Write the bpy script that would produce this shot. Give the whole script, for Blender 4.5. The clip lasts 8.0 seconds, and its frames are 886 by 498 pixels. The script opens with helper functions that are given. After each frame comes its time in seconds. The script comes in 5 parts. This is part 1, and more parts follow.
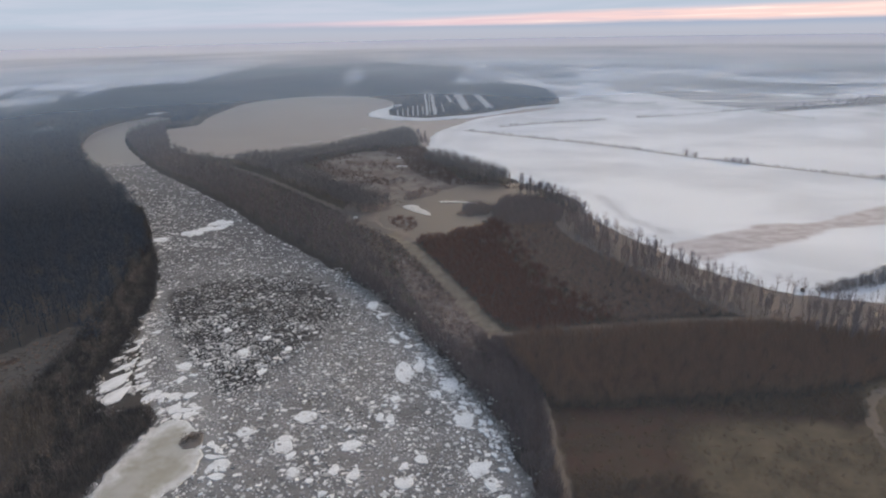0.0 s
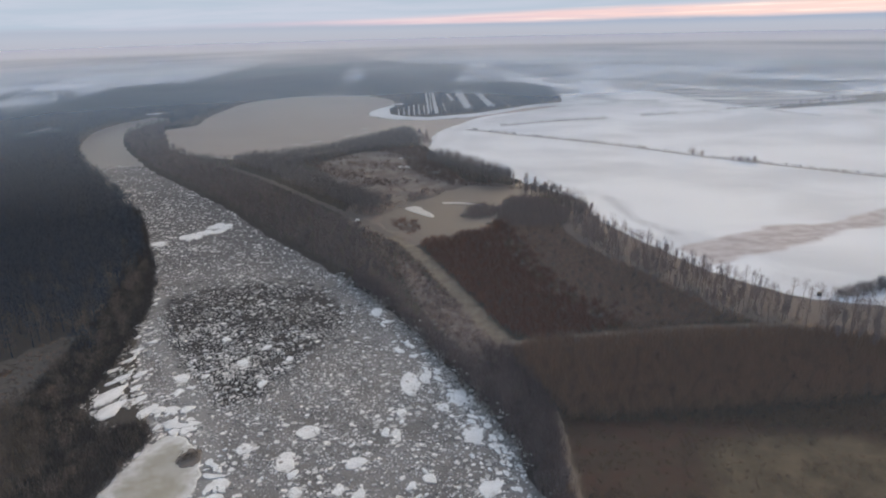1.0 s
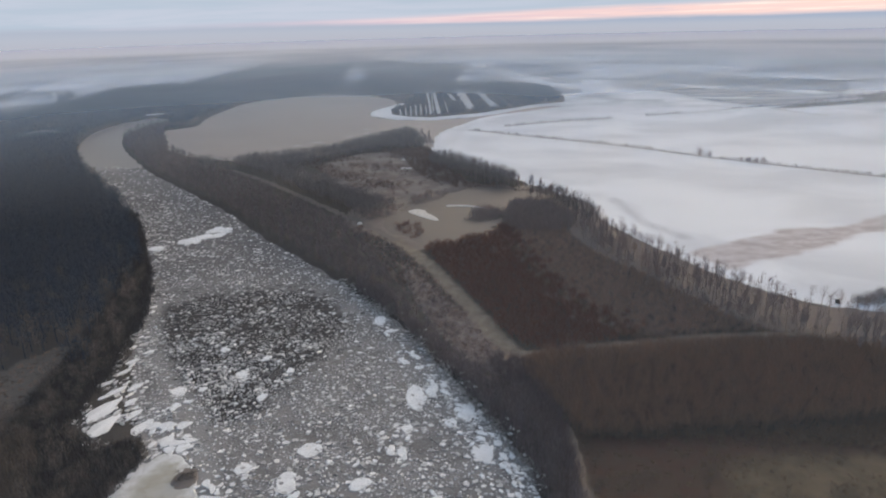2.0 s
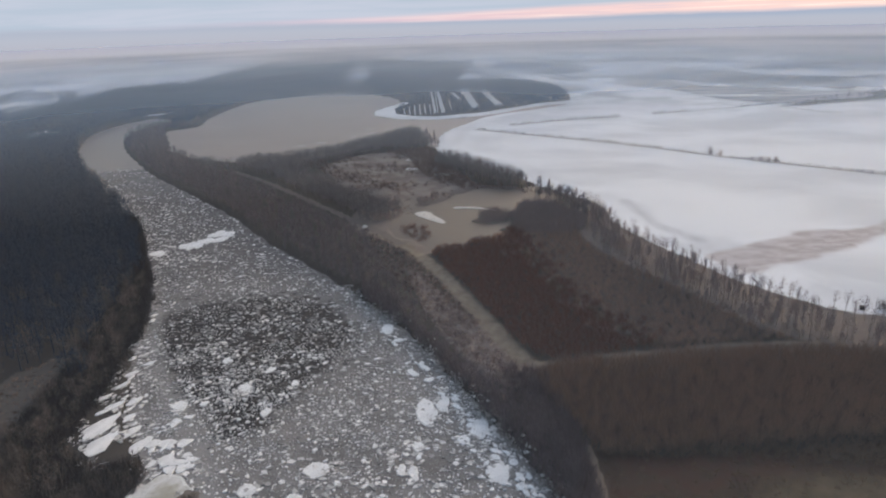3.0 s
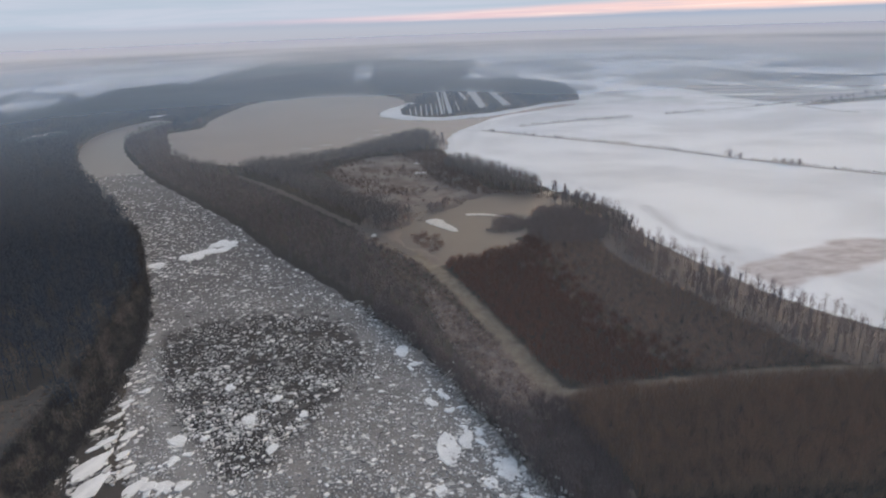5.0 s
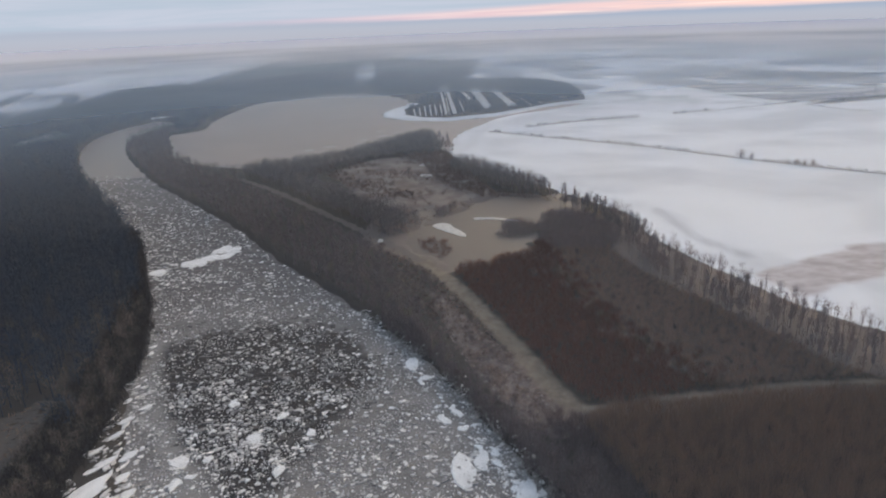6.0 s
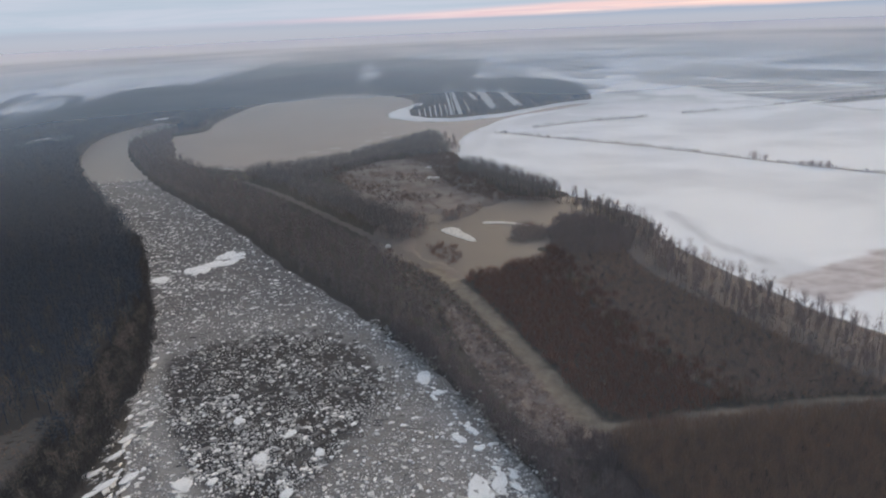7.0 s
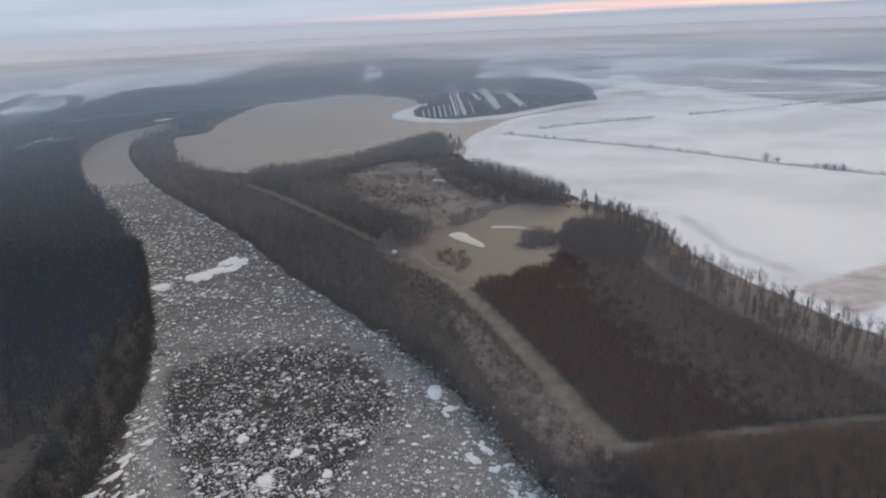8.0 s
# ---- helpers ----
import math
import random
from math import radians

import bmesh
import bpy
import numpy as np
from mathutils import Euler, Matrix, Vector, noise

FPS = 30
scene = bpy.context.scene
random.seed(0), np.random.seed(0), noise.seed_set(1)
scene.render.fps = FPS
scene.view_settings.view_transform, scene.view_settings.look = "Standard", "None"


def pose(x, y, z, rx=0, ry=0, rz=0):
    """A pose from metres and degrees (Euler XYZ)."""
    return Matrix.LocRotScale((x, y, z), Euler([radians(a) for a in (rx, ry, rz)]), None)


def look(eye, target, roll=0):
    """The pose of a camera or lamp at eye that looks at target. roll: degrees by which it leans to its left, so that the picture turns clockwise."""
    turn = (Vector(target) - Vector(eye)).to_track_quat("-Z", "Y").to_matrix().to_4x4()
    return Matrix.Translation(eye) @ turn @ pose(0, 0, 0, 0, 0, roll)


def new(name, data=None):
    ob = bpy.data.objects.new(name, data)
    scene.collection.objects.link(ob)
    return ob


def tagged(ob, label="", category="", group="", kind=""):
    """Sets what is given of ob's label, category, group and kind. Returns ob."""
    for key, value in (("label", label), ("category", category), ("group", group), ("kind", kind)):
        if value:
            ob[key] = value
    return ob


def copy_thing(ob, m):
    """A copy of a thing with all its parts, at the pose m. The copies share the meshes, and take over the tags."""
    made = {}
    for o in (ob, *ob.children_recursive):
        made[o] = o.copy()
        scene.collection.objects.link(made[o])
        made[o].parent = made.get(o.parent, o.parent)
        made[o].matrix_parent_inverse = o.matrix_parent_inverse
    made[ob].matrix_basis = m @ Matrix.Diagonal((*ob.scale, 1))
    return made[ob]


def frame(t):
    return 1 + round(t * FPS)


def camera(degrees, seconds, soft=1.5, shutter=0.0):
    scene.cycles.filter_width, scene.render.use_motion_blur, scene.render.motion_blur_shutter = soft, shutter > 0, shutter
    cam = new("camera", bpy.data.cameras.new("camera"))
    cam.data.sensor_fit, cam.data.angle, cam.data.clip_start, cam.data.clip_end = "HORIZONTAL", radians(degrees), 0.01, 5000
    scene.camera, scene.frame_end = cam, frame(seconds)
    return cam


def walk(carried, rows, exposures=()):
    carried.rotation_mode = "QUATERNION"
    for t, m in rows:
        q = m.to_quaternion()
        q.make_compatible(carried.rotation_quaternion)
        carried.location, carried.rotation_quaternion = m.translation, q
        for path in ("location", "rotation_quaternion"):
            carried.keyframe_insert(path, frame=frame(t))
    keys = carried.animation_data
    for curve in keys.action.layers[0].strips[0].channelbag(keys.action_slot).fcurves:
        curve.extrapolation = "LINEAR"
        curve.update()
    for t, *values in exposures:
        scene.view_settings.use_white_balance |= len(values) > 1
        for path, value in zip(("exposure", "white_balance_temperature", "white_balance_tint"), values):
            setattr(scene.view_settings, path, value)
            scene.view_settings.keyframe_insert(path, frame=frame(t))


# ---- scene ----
cam = camera(67.5, 8.0, soft=2.0)
PATH = [
    (0, (8.655, -0.934, 100.34), (8.663, 0.962, 99.705), -1.1),
    (0.5, (7.812, 2.928, 100.198), (7.819, 4.824, 99.562), -1.2),
    (1, (6.959, 7.037, 100.232), (6.965, 8.932, 99.592), -1.4),
    (1.5, (6.163, 11.111, 100.109), (6.169, 13.006, 99.468), -1.4),
    (3, (3.208, 23.833, 100.02), (3.202, 25.726, 99.374), -1.8),
    (3.5, (1.988, 28.145, 99.961), (1.98, 30.037, 99.312), -1.8),
    (4, (0.967, 32.653, 100.025), (0.954, 34.545, 99.376), -2.0),
    (4.5, (-0.277, 36.772, 99.977), (-0.291, 38.664, 99.328), -2.0),
    (6, (-4.252, 49.375, 100.526), (-4.275, 51.265, 99.875), -2.3),
    (6.5, (-5.635, 53.554, 100.636), (-5.666, 55.444, 99.983), -2.4),
    (7, (-7.151, 57.849, 100.728), (-7.183, 59.74, 100.075), -2.5),
    (7.5, (-8.41, 61.982, 100.711), (-8.444, 63.872, 100.057), -2.5),
    (8, (-10.032, 66.304, 100.838), (-10.069, 68.194, 100.185), -2.5),
]


# ---- light ----
EXPOSURE = 0.64
KELVIN, TINT = 5880.0, 11.8
walk(cam, [(t, look(eye, target, roll)) for t, eye, target, roll in PATH], exposures=[(t, EXPOSURE, KELVIN, TINT - drop) for t, drop in ((0.0, -0.6), (1.5, 0.9), (3.0, -0.2), (4.5, 0.2), (6.0, 0.4), (8.0, 1.4))])

SUN_AZIMUTH = 32.0      # degrees to the right of straight ahead (+y)
SUN_HEIGHT = 9.0
world = bpy.data.worlds.new("world")
scene.world = world
world.use_nodes = True
wn = world.node_tree.nodes
wn.clear()
sky = wn.new("ShaderNodeTexSky")
sky.sky_type = "NISHITA"
sky.sun_disc = False
sky.sun_elevation = radians(SUN_HEIGHT)
sky.sun_rotation = radians(SUN_AZIMUTH)
sky.air_density = 1.0
sky.dust_density = 5.0
sky.ozone_density = 0.3
sky_bg = wn.new("ShaderNodeBackground")
sky_bg.inputs["Strength"].default_value = 0.15
sky_out = wn.new("ShaderNodeOutputWorld")
world.node_tree.links.new(sky.outputs["Color"], sky_bg.inputs["Color"])
world.node_tree.links.new(sky_bg.outputs["Background"], sky_out.inputs["Surface"])

sun_data = bpy.data.lights.new("sun", "SUN")
sun_data.energy = 0.8
sun_data.angle = radians(40)
sun_data.color = (1.0, 0.955, 0.91)
sun = new("sun", sun_data)
az, el = radians(SUN_AZIMUTH), radians(SUN_HEIGHT + 25)
sun.matrix_world = look((300 * math.sin(az) * math.cos(el), 300 * math.cos(az) * math.cos(el), 300 * math.sin(el)), (0, 0, 0))


# ---- node helpers ----
class Mat:
    """A small builder for node materials."""

    def __init__(self, name):
        self.m = bpy.data.materials.new(name)
        self.m.use_nodes = True
        self.t = self.m.node_tree
        self.t.nodes.clear()
        self.out = self.n("ShaderNodeOutputMaterial")
        self.bsdf = self.n("ShaderNodeBsdfPrincipled")
        self.link(self.bsdf.outputs[0], self.out.inputs["Surface"])
        self.coord = self.n("ShaderNodeTexCoord").outputs["Object"]

    def n(self, kind):
        return self.t.nodes.new(kind)

    def link(self, a, b):
        self.t.links.new(a, b)

    def put(self, socket, value):
        if isinstance(value, bpy.types.NodeSocket):
            self.link(value, socket)
        elif isinstance(value, tuple):
            socket.default_value = (*value, 1.0) if len(value) == 3 and len(socket.default_value) == 4 else value
        else:
            socket.default_value = value

    def math(self, op, a, b=0.0, c=0.0, clamp=False):
        k = self.n("ShaderNodeMath")
        k.operation, k.use_clamp = op, clamp
        for s, v in zip(k.inputs, (a, b, c)):
            self.put(s, v)
        return k.outputs[0]

    def attr(self, name):
        k = self.n("ShaderNodeAttribute")
        k.attribute_name = name
        return k.outputs["Fac"]

    def stretch(self, sx, sy, sz, turn=0.0):
        k = self.n("ShaderNodeMapping")
        self.link(self.coord, k.inputs["Vector"])
        k.inputs["Scale"].default_value = (sx, sy, sz)
        k.inputs["Rotation"].default_value = (0, 0, radians(turn))
        return k.outputs[0]

    def noise(self, scale, detail=4.0, rough=0.55, at=None, warp=0.0):
        k = self.n("ShaderNodeTexNoise")
        self.link(at or self.coord, k.inputs["Vector"])
        k.inputs["Scale"].default_value = scale
        k.inputs["Detail"].default_value = detail
        k.inputs["Roughness"].default_value = rough
        k.inputs["Distortion"].default_value = warp
        return k.outputs["Fac"]

    def cells(self, scale, feature="F1", at=None, output="Distance"):
        k = self.n("ShaderNodeTexVoronoi")
        k.feature = feature
        self.link(at or self.coord, k.inputs["Vector"])
        k.inputs["Scale"].default_value = scale
        return k.outputs[output]

    def ramp(self, fac, lo, hi):
        k = self.n("ShaderNodeMapRange")
        k.clamp = True
        k.interpolation_type = "SMOOTHSTEP"
        self.put(k.inputs["Value"], fac)
        k.inputs["From Min"].default_value, k.inputs["From Max"].default_value = lo, hi
        return k.outputs["Result"]

    def mix(self, fac, a, b):
        k = self.n("ShaderNodeMix")
        k.data_type = "RGBA"
        self.put(k.inputs["Factor"], fac)
        ia, ib = [s for s in k.inputs if s.type == "RGBA"][:2]
        self.put(ia, a)
        self.put(ib, b)
        return [s for s in k.outputs if s.type == "RGBA"][0]

    def edge(self, name, soft=1.0, wobble=3.0, scale=0.12):
        """1 inside the area whose signed distance in metres is the attribute name, with a ragged border."""
        d = self.math("MULTIPLY_ADD", self.math("SUBTRACT", self.noise(scale, 5.0, 0.65), 0.5), 2 * wobble, self.attr(name))
        return self.ramp(d, -soft, soft)

    def bump(self, height, strength=0.3, distance=0.3):
        k = self.n("ShaderNodeBump")
        k.inputs["Strength"].default_value = strength
        k.inputs["Distance"].default_value = distance
        self.link(height, k.inputs["Height"])
        self.link(k.outputs[0], self.bsdf.inputs["Normal"])

    def done(self, color, rough=0.9, spec=0.3):
        self.put(self.bsdf.inputs["Base Color"], color)
        self.put(self.bsdf.inputs["Roughness"], rough)
        self.put(self.bsdf.inputs["Specular IOR Level"], spec)
        return self.m


# ---- materials ----
def ground_material():
    k = Mat("winter_ground")
    # snow: wind-packed, with faint stubble rows and thin places where the soil greys it
    wind = k.noise(1.0, 5.0, 0.6, k.stretch(0.007, 0.012, 1, 25), 0.5)
    grain = k.noise(0.35, 6.0, 0.7)
    snow = k.mix(k.ramp(wind, 0.38, 0.66), (0.80, 0.824, 0.872), (0.635, 0.660, 0.708))
    snow = k.mix(k.ramp(grain, 0.62, 0.90), snow, (0.56, 0.57, 0.60))
    snow = k.mix(k.edge("balk", 7.0, 9.0, 0.05), snow, (0.20, 0.20, 0.21))
    far = k.noise(1.0, 7.0, 0.66, k.stretch(0.0062, 0.0080, 1, -14), 0.25)
    farmask = k.math("MULTIPLY", k.math("MULTIPLY", k.ramp(far, 0.46, 0.60), k.attr("plain")), 0.85)
    snow = k.mix(farmask, snow, (0.13, 0.145, 0.165))
    soil = k.mix(k.ramp(k.noise(0.16, 7.0, 0.72, k.stretch(0.55, 1.0, 1, -26), 0.3), 0.28, 0.70), (0.385, 0.345, 0.358), (0.60, 0.588, 0.61))
    snow = k.mix(k.edge("soil", 3.0, 6.0, 0.06), snow, soil)
    snow = k.mix(k.math("MULTIPLY", k.edge("furrow", 2.6, 3.2, 0.08), 0.5), snow, (0.44, 0.46, 0.50))
    # lowland: leaf litter, reed and wet mud
    litter = k.mix(k.noise(0.09, 6.0, 0.65), (0.034, 0.032, 0.031), (0.056, 0.050, 0.046))
    reed = k.mix(k.ramp(k.noise(0.05, 6.0, 0.7), 0.38, 0.62), (0.122, 0.102, 0.096), (0.205, 0.182, 0.172))
    low = k.mix(k.edge("reed", 3.0, 12.0, 0.045), litter, reed)
    grass = k.mix(k.noise(0.16, 6.0, 0.7), (0.033, 0.022, 0.016), (0.060, 0.042, 0.031))
    grass = k.mix(k.ramp(k.noise(0.07, 6.0, 0.75), 0.46, 0.62), grass, (0.052, 0.027, 0.020))
    dry = k.mix(k.ramp(k.noise(0.11, 6.0, 0.7), 0.30, 0.66), (0.060, 0.047, 0.031), (0.110, 0.089, 0.060))
    grass = k.mix(k.edge("dry", 4.0, 7.0, 0.07), grass, dry)
    low = k.mix(k.edge("meadow", 1.5, 4.0, 0.10), low, grass)
    slope = k.mix(k.noise(0.14, 6.0, 0.7), (0.110, 0.093, 0.087), (0.188, 0.163, 0.152))
    low = k.mix(k.edge("slope", 1.2, 3.0, 0.12), low, slope)
    dusted = k.mix(k.ramp(k.noise(0.22, 6.0, 0.7), 0.36, 0.66), (0.086, 0.068, 0.062), (0.205, 0.175, 0.165))
    low = k.mix(k.edge("verge", 1.5, 3.0, 0.12), low, dusted)
    path = k.mix(k.ramp(k.noise(0.22, 6.0, 0.72), 0.28, 0.72), (0.122, 0.104, 0.082), (0.205, 0.178, 0.148))
    low = k.mix(k.edge("track", 1.3, 2.2, 0.16), low, path)
    color = k.mix(k.edge("snow", 1.2, 3.0, 0.10), low, snow)
    k.bump(k.noise(1.2, 6.0, 0.7), 0.4, 0.25)
    return k.done(color, 0.92, 0.2)


def river_material():
    k = Mat("river_ice_and_water")
    # three states: fine brash ice, a dark lead of open water, smooth silty water upstream
    crumbs = k.cells(1.1)
    fine = k.cells(2.6)
    patchy = k.noise(0.06, 5.0, 0.65)
    brash = k.mix(k.ramp(patchy, 0.35, 0.68), (0.235, 0.222, 0.217), (0.150, 0.141, 0.138))
    seams = k.math("ABSOLUTE", k.math("SUBTRACT", k.noise(0.055, 3.0, 0.5, None, 1.2), 0.5))
    brash = k.mix(k.math("MULTIPLY", k.ramp(seams, 0.012, 0.002), 0.35), brash, (0.08, 0.077, 0.078))
    streaks = k.noise(1.0, 5.0, 0.65, k.stretch(0.10, 0.35, 1, 8), 0.8)
    brash = k.mix(k.math("MULTIPLY", k.ramp(streaks, 0.55, 0.72), 0.6), brash, (0.085, 0.082, 0.083))
    brash = k.mix(k.ramp(crumbs, 0.28, 0.12), brash, (0.33, 0.33, 0.34))
    brash = k.mix(k.math("MULTIPLY", k.ramp(fine, 0.22, 0.08), 0.7), brash, (0.52, 0.52, 0.54))
    brash = k.mix(k.math("MULTIPLY", k.attr("reach"), 0.8), brash, k.mix(k.ramp(streaks, 0.4, 0.62), (0.075, 0.070, 0.074), (0.15, 0.145, 0.148)))
    dark = k.mix(k.noise(0.3, 5.0, 0.7), (0.016, 0.014, 0.015), (0.040, 0.036, 0.037))
    dark = k.mix(k.math("MULTIPLY", k.ramp(streaks, 0.52, 0.70), 0.5), dark, (0.105, 0.098, 0.098))
    dark = k.mix(k.math("MULTIPLY", k.ramp(fine, 0.16, 0.05), 0.4), dark, (0.40, 0.40, 0.41))
    silt = k.mix(k.noise(1.0, 4.0, 0.6, k.stretch(0.02, 0.05, 1, 40)), (0.215, 0.180, 0.162), (0.27, 0.232, 0.21))
    color = k.mix(k.edge("lead", 5.0, 13.0, 0.09), brash, dark)
    lane = k.edge("lane", 2.0, 2.6, 0.09)
    color = k.mix(k.math("MULTIPLY", lane, 0.8), color, (0.28, 0.275, 0.27))
    up = k.edge("upstream", 2.5, 9.0, 0.06)
    color = k.mix(up, color, silt)
    rough = k.math("MULTIPLY_ADD", up, -0.55, 0.85)
    k.bump(k.math("ADD", crumbs, fine), 0.25, 0.12)
    return k.done(color, rough, 0.2)


def silt_water_material(name, light, shade, skin):
    k = Mat(name)
    drift = k.noise(1.0, 4.0, 0.6, k.stretch(0.012, 0.03, 1, 20))
    color = k.mix(drift, shade, light)
    thin = k.ramp(k.noise(0.035, 6.0, 0.7), 0.62, 0.72)
    color = k.mix(k.math("MULTIPLY", thin, 0.5), color, skin)
    k.bump(k.noise(0.8, 3.0, 0.6), 0.04, 0.1)
    return k.done(color, 0.58, 0.22)


def ice_material(name, clean, grey):
    k = Mat(name)
    n1 = k.noise(0.7, 5.0, 0.65)
    color = k.mix(k.ramp(n1, 0.40, 0.72), clean, grey)
    info = k.n("ShaderNodeObjectInfo").outputs["Random"]
    color = k.mix(k.math("MULTIPLY", info, 0.35), color, grey)
    k.bump(k.noise(2.5, 5.0, 0.7), 0.3, 0.08)
    return k.done(color, 0.8, 0.12)


def shelf_material():
    """Old bank ice: white round the rim, stained brown and olive by mud towards the middle."""
    k = Mat("stained_bank_ice")
    ice = k.mix(k.ramp(k.noise(0.5, 6.0, 0.7), 0.35, 0.72), (0.66, 0.67, 0.67), (0.46, 0.455, 0.44))
    mud = k.mix(k.ramp(k.noise(0.16, 5.0, 0.65), 0.36, 0.64), (0.33, 0.315, 0.25), (0.42, 0.405, 0.375))
    inner = k.math("MULTIPLY_ADD", k.math("SUBTRACT", k.noise(0.14, 5.0, 0.6), 0.5), 0.9, k.math("SUBTRACT", 0.86, k.attr("rim")))
    color = k.mix(k.math("MULTIPLY", k.ramp(inner, -0.06, 0.30), 0.9), ice, mud)
    k.bump(k.noise(2.0, 5.0, 0.7), 0.35, 0.1)
    return k.done(color, 0.8, 0.12)


def fragment_material(name, power, low=(0.13, 0.127, 0.127), high=(0.95, 0.93, 0.915)):
    k = Mat(name)
    geo = k.n("ShaderNodeNewGeometry").outputs["Random Per Island"]
    color = k.mix(k.math("POWER", geo, power), low, high)
    color = k.mix(k.math("MULTIPLY", k.ramp(k.noise(1.6, 4.0, 0.6), 0.5, 0.8), 0.8), color, tuple(0.45 * c for c in high))
    return k.done(color, 0.8, 0.15)


def bark_material(name, a, b, vary=0.45):
    k = Mat(name)
    info = k.n("ShaderNodeObjectInfo").outputs["Random"]
    geo = k.n("ShaderNodeNewGeometry").outputs["Random Per Island"]
    color = k.mix(k.attr("tone"), a, b)
    color = k.mix(k.math("MULTIPLY", geo, vary), color, tuple(min(1.0, c * 1.8) for c in b))
    color = k.mix(k.math("MULTIPLY", info, 0.25), color, b)
    return k.done(color, 0.95, 0.1)


def mist_material():
    """A flat sheet standing in for haze: thin near the river, thick towards the horizon."""
    k = Mat("haze_sheet")
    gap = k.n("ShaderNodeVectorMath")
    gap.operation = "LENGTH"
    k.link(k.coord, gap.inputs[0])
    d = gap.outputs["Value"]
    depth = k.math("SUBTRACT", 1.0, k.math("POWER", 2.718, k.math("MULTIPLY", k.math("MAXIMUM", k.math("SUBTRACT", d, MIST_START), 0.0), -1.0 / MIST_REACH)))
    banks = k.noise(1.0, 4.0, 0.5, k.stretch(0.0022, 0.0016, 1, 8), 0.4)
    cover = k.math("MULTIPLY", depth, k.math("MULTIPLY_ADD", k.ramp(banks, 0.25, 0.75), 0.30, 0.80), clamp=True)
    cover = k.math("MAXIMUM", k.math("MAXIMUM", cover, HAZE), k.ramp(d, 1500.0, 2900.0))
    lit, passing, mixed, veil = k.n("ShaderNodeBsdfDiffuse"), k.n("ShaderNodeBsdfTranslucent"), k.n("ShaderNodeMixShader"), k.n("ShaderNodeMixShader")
    # haze painted as tint: neutral near, bluer past 300 m, paler far out
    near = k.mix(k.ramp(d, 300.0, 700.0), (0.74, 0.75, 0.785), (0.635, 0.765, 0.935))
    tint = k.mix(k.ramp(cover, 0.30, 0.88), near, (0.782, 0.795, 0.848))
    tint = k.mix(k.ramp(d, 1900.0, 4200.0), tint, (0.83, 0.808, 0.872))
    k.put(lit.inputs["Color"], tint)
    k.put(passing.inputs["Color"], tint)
    mixed.inputs[0].default_value = 0.15
    k.link(lit.outputs[0], mixed.inputs[1])
    k.link(passing.outputs[0], mixed.inputs[2])
    clear = k.n("ShaderNodeBsdfTransparent")
    k.link(cover, veil.inputs[0])
    k.link(clear.outputs[0], veil.inputs[1])
    k.link(mixed.outputs[0], veil.inputs[2])
    k.link(veil.outputs[0], k.out.inputs["Surface"])
    return k.m


def horizon_material():
    """Dawn cloud low over the horizon, far behind everything."""
    k = Mat("dawn_sky")
    split = k.n("ShaderNodeSeparateXYZ")
    k.link(k.coord, split.inputs[0])
    x, z = split.outputs["X"], split.outputs["Z"]
    streak = k.noise(1.0, 5.0, 0.6, k.stretch(0.0007, 0.0007, 0.012), 0.5)
    side = k.ramp(x, -1500.0, 2600.0)
    h = k.math("MULTIPLY_ADD", k.math("SUBTRACT", streak, 0.5), 44.0, z)
    mist, hill = (0.43, 0.432, 0.45), (0.32, 0.365, 0.43)
    cloud = k.mix(k.ramp(streak, 0.35, 0.65), (0.435, 0.475, 0.505), (0.505, 0.515, 0.54))
    glow = k.mix(side, (0.62, 0.46, 0.49), (0.90, 0.615, 0.50))
    mist = k.mix(k.ramp(h, 15.0, 80.0), (0.425, 0.415, 0.428), mist)
    color = k.mix(k.math("MULTIPLY", k.ramp(h, 62.0, 106.0), k.math("MULTIPLY_ADD", side, 0.5, 0.25)), mist, hill)
    top = k.math("MULTIPLY_ADD", side, 58.0, 135.0)
    band = k.math("MULTIPLY", k.ramp(h, 98.0, 136.0), k.ramp(k.math("SUBTRACT", h, top), 26.0, -12.0))
    color = k.mix(k.ramp(h, 98.0, 144.0), color, cloud)
    color = k.mix(k.math("MULTIPLY", band, k.ramp(x, -2300.0, 300.0)), color, glow)
    veil = k.noise(1.0, 4.0, 0.6, k.stretch(0.0009, 0.0009, 0.030), 0.3)
    core = k.math("MULTIPLY", k.math("MULTIPLY", band, k.ramp(veil, 0.50, 0.66)), side)
    color = k.mix(core, color, (0.98, 0.80, 0.64))
    color = k.mix(k.math("MULTIPLY", k.math("MULTIPLY", band, k.ramp(veil, 0.47, 0.34)), 0.55), color, (0.56, 0.50, 0.53))
    e = k.n("ShaderNodeEmission")
    k.link(color, e.inputs["Color"])
    e.inputs["Strength"].default_value = SKY_GLOW
    k.link(e.outputs[0], k.out.inputs["Surface"])
    return k.m


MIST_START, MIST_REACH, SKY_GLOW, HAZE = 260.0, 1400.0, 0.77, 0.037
M_GROUND, M_RIVER = ground_material(), river_material()
M_SILT = silt_water_material("silty_flood_water", (0.335, 0.300, 0.288), (0.262, 0.234, 0.224), (0.44, 0.43, 0.43))
M_POOL = silt_water_material("shallow_marsh_water", (0.140, 0.118, 0.107), (0.094, 0.081, 0.075), (0.128, 0.120, 0.107))
M_FLOE = ice_material("floe_ice", (0.87, 0.87, 0.875), (0.68, 0.68, 0.685))
M_SHELF, M_POOL_ICE = shelf_material(), ice_material("pool_ice", (0.64, 0.63, 0.61), (0.40, 0.385, 0.36))
